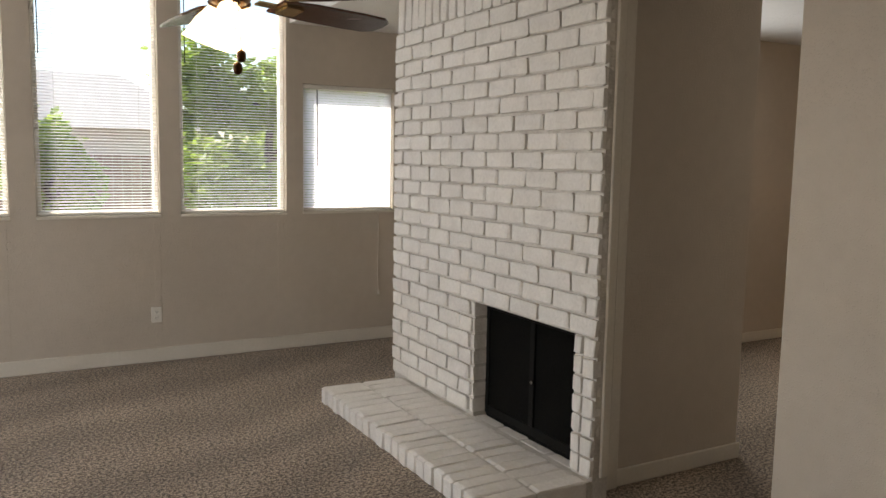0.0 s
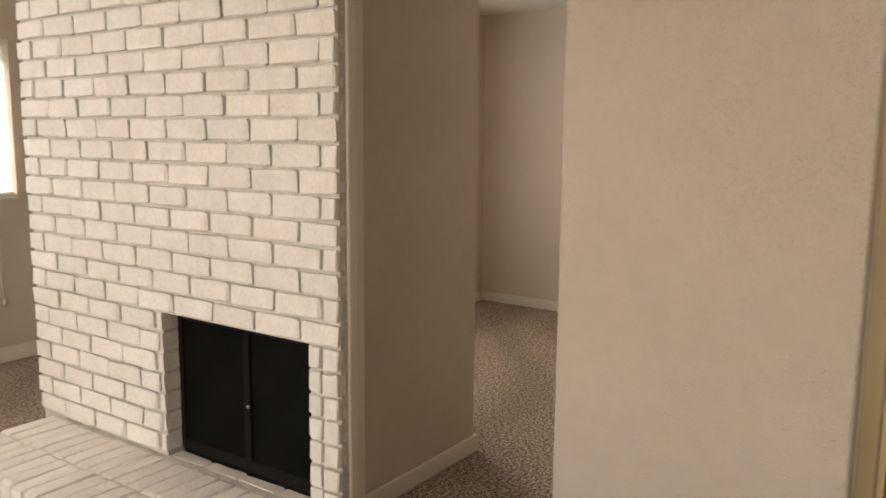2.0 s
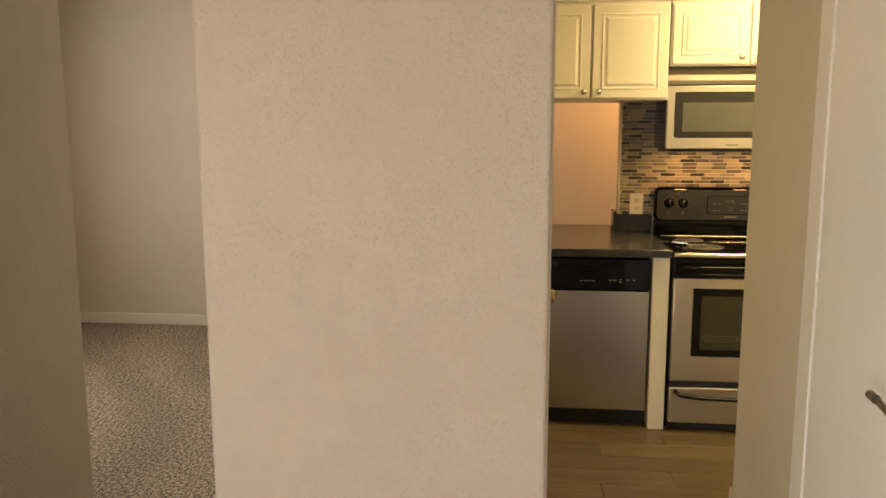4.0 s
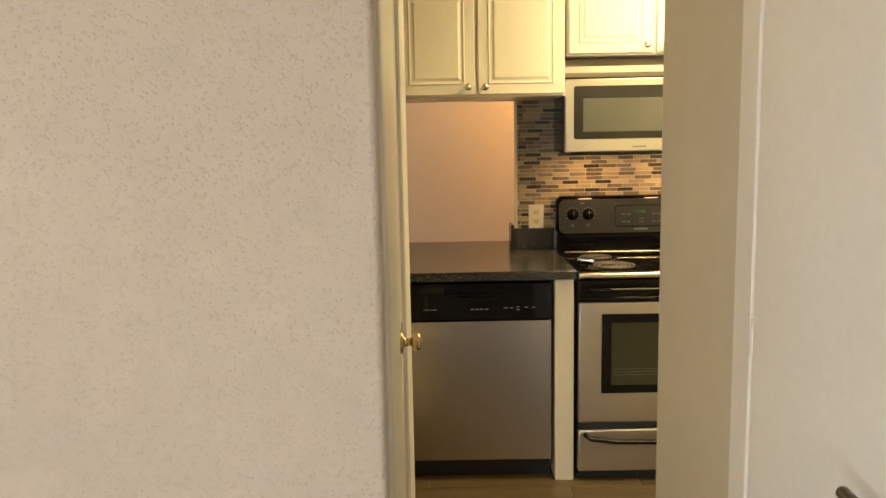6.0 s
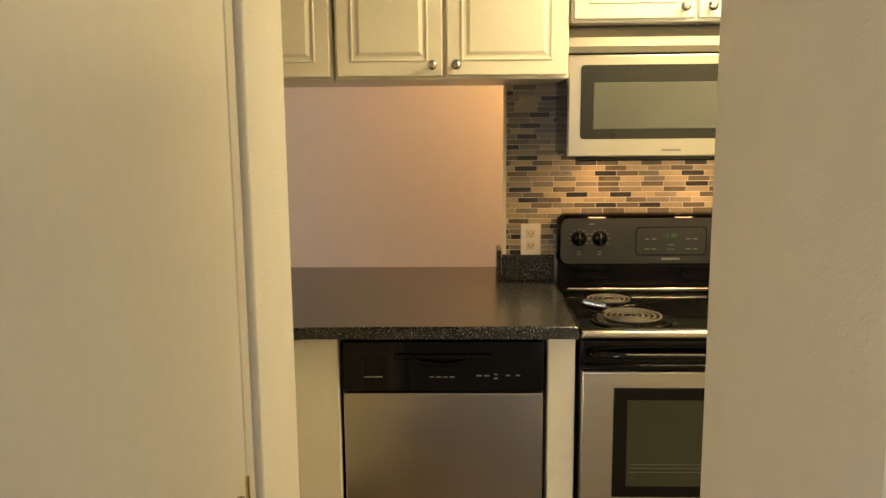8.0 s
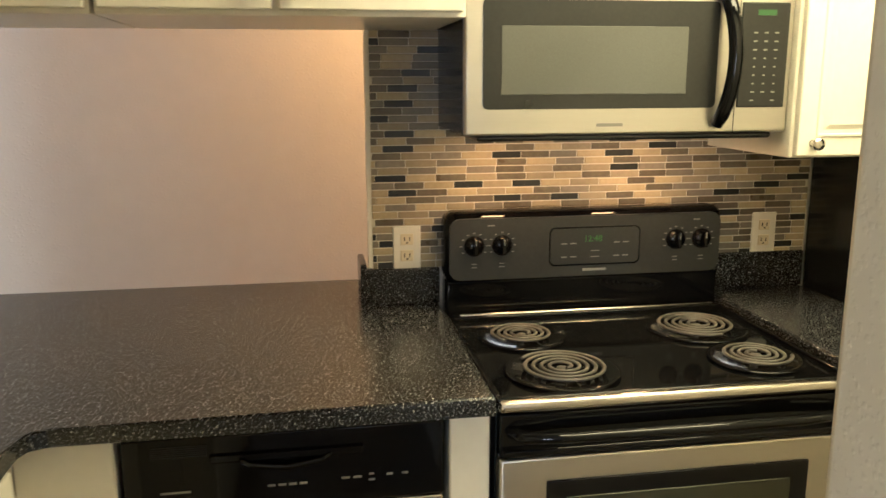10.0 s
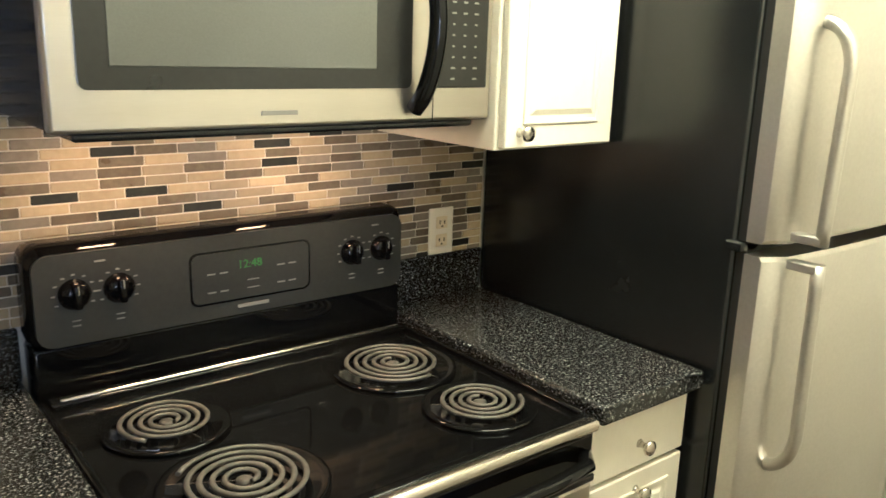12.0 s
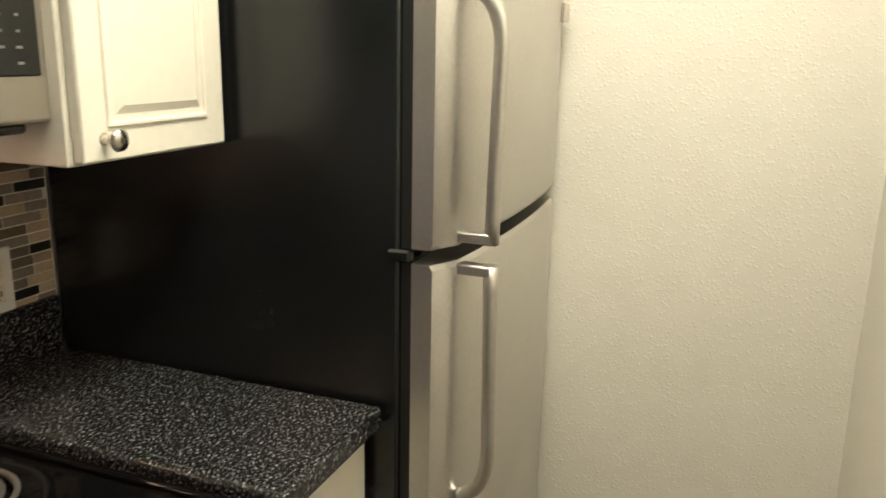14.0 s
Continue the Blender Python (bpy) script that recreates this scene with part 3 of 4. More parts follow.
for lo, hi in (((3.150, OY0, OZ0), (3.172, OY0 + 0.035, OZ1)), ((3.150, OY1 - 0.035, OZ0), (3.172, OY1, OZ1)), ((3.150, OY0 + 0.035, OZ1 - 0.035), (3.172, OY1 - 0.035, OZ1)), ((3.150, OY0 + 0.035, OZ0), (3.172, OY1 - 0.035, OZ0 + 0.05)), ((3.146, 4.085, OZ0 + 0.05), (3.170, 4.125, OZ1 - 0.035))):
    add_box(bm, lo, hi, 0.003)
part(fire, "screen_frame", bm, M_SOOT, "black metal screen frame")
for a, b in ((OY0 + 0.035, 4.085), (4.125, OY1 - 0.035)):
    box_part(fire, "glass_door", (3.158, a, OZ0 + 0.05), (3.164, b, OZ1 - 0.035), M_GLASSD, label="dark glass fire door")
bm = bmesh.new()
add_lathe(bm, [(0.004, 0), (0.004, 0.014), (0.009, 0.018), (0.009, 0.026), (0.003, 0.03)], n=12)
for v in bm.verts:
    v.co = Vector((3.146 - v.co.z, 4.07 + v.co.x, 0.40 + v.co.y))
part(fire, "door_pull", bm, M_CHROME, "tiny nickel pull")

# ---- passage doors ----
closet = base("closet_door", (3.80, PY0 + 0.02, 0), "cream painted flush closet door, closed, with a brass knob", "door")
box_part(closet, "leaf", (3.485, PY0 + 0.012, 0.012), (4.112, PY0 + 0.047, 2.045), M_CAB, 0.003)
bm = bmesh.new()
add_box(bm, (3.42, PY0 - 0.006, 0), (3.482, PY0 + 0.05, 2.06), 0.01, 2)
add_box(bm, (4.116, PY0 + 0.012, 0), (4.16, PY0 + 0.06, 2.06), 0.003)
part(closet, "jamb", bm, M_TRIM)
bm = bmesh.new()
add_lathe(bm, [(0.031, 0), (0.031, -0.005), (0.012, -0.009), (0.010, -0.026), (0.019, -0.031), (0.024, -0.041), (0.022, -0.051), (0.010, -0.056)], at=(4.06, PY0 + 0.012, 0.93), axis="Y")
part(closet, "knob", bm, M_BRASS, "worn brass door knob")
bm = bmesh.new()
add_box(bm, (4.106, PY0 + 0.009, 0.89), (4.117, PY0 + 0.013, 0.97))
part(closet, "strike_plate", bm, M_BRASS)

entry = base("entry_door", (3.34, RY - 0.06, 0), "white painted door, closed, with a nickel lever", "door")
box_part(entry, "leaf", (3.005, RY - 0.05, 0.012), (3.6955, RY - 0.001, 2.04), M_DOORW, 0.003)
bm = bmesh.new()
for lo, hi in (((3.700, RY - 0.12, 0), (3.80, RY + 0.003, 2.10)), ((2.895, RY - 0.12, 0), (2.995, RY + 0.003, 2.10)), ((2.995, RY - 0.12, 2.05), (3.700, RY + 0.003, 2.10))):
    add_box(bm, lo, hi, 0.002)
part(entry, "casing", bm, M_DOORW)
for z in (0.28, 1.02, 1.745):
    bm = bmesh.new()
    add_cyl(bm, (3.696, RY - 0.001, z - 0.04), (3.696, RY - 0.004, z + 0.04), 0.006, n=10)
    add_lathe(bm, [(0.003, z + 0.045), (0.0055, z + 0.048), (0.002, z + 0.053)], at=(3.696, RY - 0.001, 0), n=10)
    part(entry, "hinge", bm, M_DOORW, "painted-over hinge")
bm = bmesh.new()
add_lathe(bm, [(0.032, 0), (0.032, 0.006), (0.026, 0.012), (0.011, 0.015), (0.011, 0.052), (0.004, 0.056)], at=(3.065, RY - 0.012, 0.895), axis="Y")
add_tube(bm, [(3.065, RY + 0.046, 0.893), (3.09, RY + 0.048, 0.893), (3.13, RY + 0.048, 0.900), (3.155, RY + 0.048, 0.902)], 0.008, 10)
add_tube(bm, [(3.150, RY + 0.048, 0.902), (3.160, RY + 0.048, 0.902), (3.178, RY + 0.048, 0.903), (3.186, RY + 0.048, 0.903)], 0.011, 10)
part(entry, "lever", bm, M_LEVER, "nickel lever handle")

# ---- kitchen ----
CT = 0.915


def raised_door(parent, y0, y1, z0, z1, x, knob=None, name="door", panel=0.05):
    """A raised-panel door or drawer front that faces -x; its back lies at x."""
    bm = bmesh.new()
    fx = x - 0.019
    add_box(bm, (fx, y0, z0), (x, y1, z1), 0.004, 2)
    d = part(parent, name, bm, M_CAB)
    if panel and min(y1 - y0, z1 - z0) > 2.6 * panel:
        bm = bmesh.new()
        iy0, iy1, iz0, iz1 = y0 + panel, y1 - panel, z0 + panel, z1 - panel
        # routed groove: a moulded ring and a raised field
        for lo, hi in (((fx - 0.004, iy0 - 0.006, iz0 - 0.006), (fx + 0.001, iy0 + 0.002, iz1 + 0.006)), ((fx - 0.004, iy1 - 0.002, iz0 - 0.006), (fx + 0.001, iy1 + 0.006, iz1 + 0.006)), ((fx - 0.004, iy0, iz0 - 0.006), (fx + 0.001, iy1, iz0 + 0.002)), ((fx - 0.004, iy0, iz1 - 0.002), (fx + 0.001, iy1, iz1 + 0.006))):
            add_box(bm, lo, hi, 0.002)
        g = 0.022
        r = bmesh.ops.create_cube(bm, size=1.0)
        for v in r["verts"]:
            out = v.co.x < 0
            k = g if out else 0.006
            v.co = Vector((fx - 0.005 if out else fx + 0.002, (iy0 + k) if v.co.y < 0 else (iy1 - k), (iz0 + k) if v.co.z < 0 else (iz1 - k)))
        part(d, "raised_panel", bm, M_CAB)
    if knob:
        bm = bmesh.new()
        add_lathe(bm, [(0.009, 0), (0.006, -0.004), (0.0055, -0.014), (0.012, -0.018), (0.0155, -0.023), (0.014, -0.028), (0.005, -0.031)], at=(fx, knob[0], knob[1]), axis="X", n=18)
        part(d, "knob", bm, M_CHROME, "brushed nickel knob")
    return d


def cabinet(name, label, y0, y1, z0, z1, x0, x1, doors, group):
    c = base(name, ((x0 + x1) / 2, (y0 + y1) / 2, z0), label, "cabinet", group)
    box_part(c, "body", (x0, y0, z0), (x1, y1, z1), M_CAB, 0.002)
    for d in doors:
        raised_door(c, *d[:4], x0 - 0.001, d[4] if len(d) > 4 else None, d[5] if len(d) > 5 else "door", d[6] if len(d) > 6 else 0.05)
    return c


UX = 5.505
GU = "upper kitchen cabinets"
cabinet("wall_cabinet", "cream raised-panel double wall cabinet above the pass-through", 1.266, 1.985, 1.63, 2.11, UX, XT - 0.003, [(1.272, 1.640, 1.640, 2.095, (1.610, 1.672)), (1.652, 1.978, 1.640, 2.095, (1.683, 1.672))], GU)
cabinet("wall_cabinet", "cream raised-panel wall cabinet beside the closet", 1.992, 2.705, 1.63, 2.11, UX, XT - 0.003, [(1.999, 2.345, 1.640, 2.095), (2.355, 2.698, 1.640, 2.095)], GU)
cabinet("wall_cabinet", "short cream cabinet above the microwave", 0.512, 1.260, 1.795, 2.11, UX, XT - 0.003, [(0.890, 1.254, 1.803, 2.095, (0.925, 1.835)), (0.518, 0.880, 1.803, 2.095, (0.845, 1.835))], GU)
cabinet("wall_cabinet", "cream single wall cabinet beside the fridge", 0.200, 0.506, 1.328, 2.11, 5.530, XT - 0.012, [(0.203, 0.500, 1.332, 2.095, (0.462, 1.362))], GU)
setting("soffit", [((5.50, 0.2, 2.112), (XT, 2.705, KC))], M_KWALL, "cream soffit above the wall cabinets", "soffit")

# mosaic is laid at the end of the file; a pale bullnose strip ends it at the opening
setting("trim_mosaic", [((XT - 0.010, 1.436, 1.017), (XT + 0.0, 1.447, 1.63))], M_WHITEP, "white edge strip at the end of the mosaic", "trim")

# counters
counter = base("bar_counter", (5.6, 2.0, 0.875), "black speckled laminate counter and bar with a sink", "counter")
bm = bmesh.new()
prof = [(5.235, 1.258), (XT, 1.258), (XT, 1.452), (6.225, 1.452), (6.225, PY1 - 0.1), (5.10, PY1 - 0.1), (5.10, 2.100), (5.195, 2.100), (5.222, 2.090), (5.235, 2.06)]
lo_v = [bm.verts.new((x, y, CT - 0.038)) for x, y in prof]
hi_v = [bm.verts.new((x, y, CT)) for x, y in prof]
bm.faces.new(lo_v[::-1])
bm.faces.new(hi_v)
for k in range(len(prof)):
    bm.faces.new((lo_v[k], lo_v[(k + 1) % len(prof)], hi_v[(k + 1) % len(prof)], hi_v[k]))
bmesh.ops.bevel(bm, geom=[e for e in bm.edges if e.verts[0].co.z > CT - 0.001 and e.verts[1].co.z > CT - 0.001], offset=0.008, segments=3, affect="EDGES", profile=0.5)
part(counter, "top", bm, M_STONE)
bm = bmesh.new()
# sink side: counter frame round the bowl
for lo, hi in (((4.42, 2.100, CT - 0.038), (5.10, 2.155, CT)), ((4.42, 2.60, CT - 0.038), (5.10, PY1 - 0.1, CT)), ((4.42, 2.155, CT - 0.038), (4.50, 2.60, CT))):
    add_box(bm, lo, hi, 0.0)
part(counter, "sink_counter", bm, M_STONE)
bm = bmesh.new()
add_box(bm, (XT - 0.022, 1.258, CT), (XT - 0.001, 1.452, 1.014), 0.004, 2)
add_box(bm, (XT - 0.022, 1.453, CT), (XT + 0.118, 1.470, 1.030), 0.003)
part(counter, "upstand", bm, M_STONE)
sink = base("sink", (4.8, 2.38, CT), "stainless steel drop-in sink with a deep bowl", "sink")
bm = bmesh.new()
sx0, sx1, sy0, sy1 = 4.50, 5.14, 2.125, 2.615
add_box(bm, (sx0, sy0, CT), (sx1, sy0 + 0.035, CT + 0.005), 0.002)
add_box(bm, (sx0, sy1 - 0.06, CT), (sx1, sy1, CT + 0.005), 0.002)
add_box(bm, (sx0, sy0 + 0.035, CT), (sx0 + 0.035, sy1 - 0.06, CT + 0.005), 0.002)
add_box(bm, (sx1 - 0.045, sy0 + 0.035, CT), (sx1, sy1 - 0.06, CT + 0.005), 0.002)
part(sink, "rim", bm, M_STEELH)
bm = bmesh.new()
r = bmesh.ops.create_cube(bm, size=1.0)
for v in r["verts"]:
    k = 0.03 if v.co.z < 0 else 0.0
    v.co = Vector(((sx0 + 0.035 + k) if v.co.x < 0 else (sx1 - 0.045 - k), (sy0 + 0.035 + k) if v.co.y < 0 else (sy1 - 0.06 - k), (CT - 0.17) if v.co.z < 0 else CT + 0.003))
top = [f for f in bm.faces if all(v.co.z > CT for v in f.verts)]
bmesh.ops.delete(bm, geom=top, context="FACES")
bmesh.ops.bevel(bm, geom=[e for e in bm.edges if not e.is_boundary], offset=0.035, segments=4, affect="EDGES", profile=0.5)
for f in bm.faces:
    f.smooth = True
part(sink, "bowl", bm, M_STEELH)

side = base("side_counter", (5.6, 0.33, 0.875), "short black speckled laminate counter beside the fridge", "counter")
box_part(side, "top", (5.238, 0.190, CT - 0.035), (XT - 0.001, 0.486, CT + 0.004), M_STONE, 0.008, 3)
box_part(side, "upstand", (XT - 0.022, 0.190, CT + 0.004), (XT - 0.001, 0.486, 1.022), M_STONE, 0.004, 2)

GB = "base kitchen cabinets"
sb = cabinet("base_cabinet", "cream base cabinet under the sink", 2.135, PY1 - 0.1, 0.09, CT - 0.039, 4.43, 5.30, [], GB)
bm = bmesh.new()
add_box(bm, (4.44, 2.112, 0.70), (5.20, 2.134, 0.855), 0.004, 2)
part(sb, "drawer_front", bm, M_CAB)
for a, b in ((4.44, 4.815), (4.825, 5.20)):
    bm = bmesh.new()
    add_box(bm, (a, 2.112, 0.11), (b, 2.134, 0.685), 0.004, 2)
    part(sb, "door", bm, M_CAB)
filler = base("cabinet_filler", (5.27, 2.03, 0), "cream corner filler panel beside the dishwasher", "filler panel")
box_part(filler, "panel", (5.262, 1.962, 0.0), (5.30, 2.134, CT - 0.039), M_CAB, 0.003)
post = base("cabinet_post", (5.27, 1.3, 0), "cream filler post between dishwasher and range", "filler panel")
box_part(post, "panel", (5.268, 1.262, 0.0), (XT - 0.01, 1.342, CT - 0.039), M_CAB, 0.003)
rb = cabinet("base_cabinet", "cream drawer base cabinet beside the fridge", 0.196, 0.480, 0.09, CT - 0.036, 5.285, XT - 0.004, [(0.200, 0.478, 0.748, 0.872, (0.341, 0.797), "drawer", 0.0), (0.200, 0.478, 0.545, 0.738, (0.341, 0.70), "drawer", 0.045), (0.200, 0.478, 0.105, 0.535, None, "drawer", 0.05)], GB)
box_part(rb, "toe_kick", (5.34, 0.2, 0.0), (5.36, 0.476, 0.09), M_DARK)

# dishwasher
dw = base("dishwasher", (5.6, 1.652, 0), "stainless steel dishwasher with a black control panel", "dishwasher")
DY0, DY1 = 1.350, 1.956
box_part(dw, "body", (5.315, DY0 + 0.003, 0.09), (5.90, DY1 - 0.003, 0.865), M_BLACKM)
box_part(dw, "door_panel", (5.278, DY0 + 0.004, 0.092), (5.314, DY1 - 0.004, 0.700), M_STEEL, 0.004, 2)
bm = bmesh.new()
add_box(bm, (5.272, DY0 + 0.002, 0.704), (5.314, DY1 - 0.002, 0.862), 0.006, 2)
add_box(bm, (5.266, DY0 + 0.16, 0.806), (5.274, DY1 - 0.16, 0.824), 0.003)
cp = part(dw, "control_panel", bm, M_BLACK)
bm = bmesh.new()
add_tube(bm, [(5.270, 1.74, 0.812), (5.266, 1.72, 0.800), (5.264, 1.653, 0.792), (5.266, 1.59, 0.800), (5.270, 1.57, 0.812)], 0.006, 8)
part(dw, "pocket_handle", bm, M_BLACK)
bm = bmesh.new()
for k in range(6):
    add_box(bm, (5.2705, 1.80 + 0.0, 0.822 + k * 0.004), (5.2715, 1.90, 0.824 + k * 0.004))
part(dw, "vent_slots", bm, M_DARK)
bm = bmesh.new()
for y, z, w in ((1.86, 0.752, 0.055), (1.685, 0.752, 0.014), (1.665, 0.752, 0.014), (1.645, 0.752, 0.014), (1.625, 0.752, 0.014), (1.545, 0.756, 0.016), (1.522, 0.756, 0.016), (1.495, 0.760, 0.010), (1.495, 0.748, 0.012), (1.46, 0.757, 0.012), (1.43, 0.757, 0.012)):
    add_box(bm, (5.2708, y - w / 2, z - 0.002), (5.2722, y + w / 2, z + 0.002))
part(dw, "markings", bm, M_MARK, "pale unreadable markings", "stuff")
box_part(dw, "toe_kick", (5.335, DY0 + 0.003, 0.0), (5.355, DY1 - 0.003, 0.09), M_DARK)

# range
RY0, RY1 = 0.490, 1.252
rng = base("range", (5.6, 0.871, 0), "freestanding coil-top electric range, black and stainless steel", "range")
box_part(rng, "body", (5.285, RY0 + 0.004, 0.03), (5.905, RY1 - 0.004, 0.872), M_BLACKM)
bm = bmesh.new()
add_box(bm, (5.255, RY0, 0.872), (5.845, RY1, 0.892), 0.006, 2)
for lo, hi in (((5.255, RY0, 0.888), (5.275, RY1, 0.902)), ((5.275, RY0, 0.888), (5.835, RY0 + 0.014, 0.902)), ((5.275, RY1 - 0.014, 0.888), (5.835, RY1, 0.902)), ((5.800, RY0 + 0.014, 0.888), (5.835, RY1 - 0.014, 0.905))):
    add_box(bm, lo, hi, 0.005, 3)
part(rng, "cooktop", bm, M_BLACK, "glossy black enamel cooktop with a raised rim")
bm = bmesh.new()
add_box(bm, (5.236, RY0 + 0.002, 0.876), (5.262, RY1 - 0.002, 0.9005), 0.010, 4)
part(rng, "front_edge_highlight", bm, M_CHROME, "bright bar for the highlight on the black front edge")
bm = bmesh.new()
add_box(bm, (5.803, RY0 + 0.03, 0.902), (5.815, RY1 - 0.03, 0.911), 0.004, 2)
part(rng, "rear_trim", bm, M_CHROME, "polished rear trim bar")
# backguard: a sloping front with rounded ends
bm = bmesh.new()
add_box(bm, (5.845, RY0 + 0.002, 0.872), (5.920, RY1 - 0.002, 0.99), 0.006, 2)
part(rng, "backguard_base", bm, M_BLACK)
bm = bmesh.new()
add_box(bm, (5.835, RY0 - 0.004, 0.985), (5.922, RY1 + 0.004, 1.172), 0.030, 5)
bg = part(rng, "backguard", bm, M_BLACK)
bm = bmesh.new()
add_plate(bm, 5.831, 5.840, RY0 + 0.008, RY1 - 0.008, 0.994, 1.156, 0.028)
part(bg, "control_panel", bm, M_PANEL, "charcoal control panel")
bm = bmesh.new()
zc, yc = 1.075, 0.853
add_plate(bm, 5.8295, 5.832, yc - 0.126, yc + 0.126, zc - 0.052, zc + 0.052, 0.016)
part(bg, "display_frame", bm, M_BLACK)
bm = bmesh.new()
add_plate(bm, 5.8288, 5.8298, yc - 0.122, yc + 0.122, zc - 0.048, zc + 0.048, 0.014)
part(bg, "display_panel", bm, M_PANEL)
text_part(rng, "12:48", (5.8284, yc + 0.006, 1.094), 0.023, M_GREEN, name="clock_digits")
bm = bmesh.new()
for dy in (-0.085, -0.06, 0.06, 0.085):
    for dz in (-0.028, 0.008):
        add_box(bm, (5.8280, yc + dy - 0.008, zc + dz - 0.0015), (5.831, yc + dy + 0.008, zc + dz + 0.0015))
for dz in (-0.030, -0.014):
    add_box(bm, (5.8280, yc - 0.012, zc + dz), (5.831, yc + 0.012, zc + dz + 0.002))
add_box(bm, (5.8280, yc - 0.032, 1.008), (5.831, yc + 0.032, 1.014))
KY = (1.180, 1.106, 0.626, 0.552)
for y in KY:
    for k in range(9):
        a = radians(-30 + k * 30)
        add_box(bm, (5.8296, y + 0.034 * math.cos(a) - 0.003, 1.085 + 0.034 * math.sin(a) - 0.0012), (5.831, y + 0.034 * math.cos(a) + 0.003, 1.085 + 0.034 * math.sin(a) + 0.0012))
    add_box(bm, (5.8296, y - 0.007, 1.027), (5.831, y + 0.007, 1.029))
    add_box(bm, (5.8296, y - 0.007, 1.036), (5.831, y + 0.007, 1.038))
for y in (1.135, 0.568):
    add_box(bm, (5.8296, y - 0.009, 1.136), (5.831, y + 0.009, 1.139))
part(bg, "panel_print", bm, M_MARK, "small pale markings on the panel", "stuff")
for i, y in enumerate(KY):
    bm = bmesh.new()
    add_lathe(bm, [(0.027, 0), (0.027, -0.004), (0.022, -0.008), (0.021, -0.014), (0.006, -0.015)], at=(5.831, y, 1.085), axis="X", n=24)
    add_box(bm, (5.801, y - 0.0065, 1.064), (5.818, y + 0.0065, 1.106), 0.003, 2)
    kn = part(rng, "burner_knob", bm, M_BLACK)
    box_part(kn, "pointer", (5.7995, y - 0.001, 1.09), (5.8015, y + 0.001, 1.105), M_MARK)


def burner(x, y, rad):
    z = 0.892
    b = new("burner")
    b.parent = rng
    b.location = (x - 5.6, y - 0.871, z)
    b.empty_display_size = 0.05
    bm = bmesh.new()
    R = rad + 0.022
    add_lathe(bm, [(R + 0.006, 0.001), (R + 0.006, 0.006), (R, 0.008), (R - 0.01, 0.004), (rad * 0.6, 0.0015), (0.02, 0.0012)], n=40)
    for v in bm.verts:
        v.co += Vector((x, y, z))
    part(b, "drip_pan", bm, M_BLACK, "glossy black drip pan")
    bm = bmesh.new()
    turns = 4.6 if rad > 0.085 else 3.8
    pts = []
    n = int(turns * 30)
    for k in range(n + 1):
        a = k / n * turns * math.tau
        rr = 0.016 + (rad - 0.016) * k / n
        pts.append((x + rr * math.cos(a + y * 9), y + rr * math.sin(a + y * 9), z + 0.015))
    add_tube(bm, pts, 0.0046 if rad > 0.085 else 0.0043, 8, flat=0.8)
    part(b, "coil", bm, M_COIL, "grey spiral heating coil")
    bm = bmesh.new()
    for k in range(3):
        a = k * math.tau / 3 + 0.4 + x
        add_box(bm, (-0.0015, 0.012, -0.003), (0.0015, rad + 0.012, 0.007))
        for v in bm.verts[-8:]:
            v.co = Matrix.Rotation(a, 3, "Z") @ v.co + Vector((x, y, z + 0.004))
    part(b, "support", bm, M_CHROME, "chrome coil support")
    bm = bmesh.new()
    add_lathe(bm, [(0.012, 0.004), (0.012, 0.012), (0.006, 0.014)], at=(x, y, z), n=14)
    part(b, "centre_cap", bm, M_COIL)


burner(5.400, 1.075, 0.096)
burner(5.640, 1.100, 0.075)
burner(5.640, 0.650, 0.098)
burner(5.405, 0.625, 0.076)
# oven door
bm = bmesh.new()
add_box(bm, (5.245, RY0 + 0.006, 0.262), (5.284, RY1 - 0.006, 0.778), 0.006, 2)
door = part(rng, "oven_door", bm, M_STEELH, "stainless steel oven door")
bm = bmesh.new()
add_box(bm, (5.240, RY0 + 0.095, 0.390), (5.247, RY1 - 0.10, 0.728), 0.004, 2)
part(door, "window_border", bm, M_BLACK)
bm = bmesh.new()
add_box(bm, (5.238, RY0 + 0.135, 0.425), (5.2415, RY1 - 0.14, 0.692), 0.002)
part(door, "window_glass", bm, plain("olive_oven_glass", (0.035, 0.036, 0.020), 0.08))
bm = bmesh.new()
for k in range(3):
    add_box(bm, (5.2374, RY0 + 0.15, 0.47 + k * 0.012), (5.2382, RY1 - 0.15, 0.4715 + k * 0.012))
part(door, "rack_lines", bm, plain("rack_wire", (0.12, 0.12, 0.08), 0.4))
bm = bmesh.new()
add_box(bm, (5.250, RY0 + 0.006, 0.780), (5.284, RY1 - 0.006, 0.870), 0.004, 2)
add_box(bm, (5.236, RY0 + 0.01, 0.785), (5.252, RY1 - 0.01, 0.800), 0.004, 2)
part(door, "door_top", bm, M_BLACK, "black glass door top")
bm = bmesh.new()
add_tube(bm, [(5.250, RY0 + 0.03, 0.835), (5.222, RY0 + 0.05, 0.832), (5.212, RY0 + 0.14, 0.832), (5.210, 0.871, 0.832), (5.212, RY1 - 0.14, 0.832), (5.222, RY1 - 0.05, 0.832), (5.250, RY1 - 0.03, 0.835)], 0.016, 12, flat=0.75)
part(door, "handle", bm, M_BLACK, "black oven door handle")
bm = bmesh.new()
add_box(bm, (5.250, RY0 + 0.006, 0.045), (5.284, RY1 - 0.006, 0.228), 0.006, 2)
drawer = part(rng, "storage_drawer", bm, M_STEELH, "stainless steel storage drawer")
bm = bmesh.new()
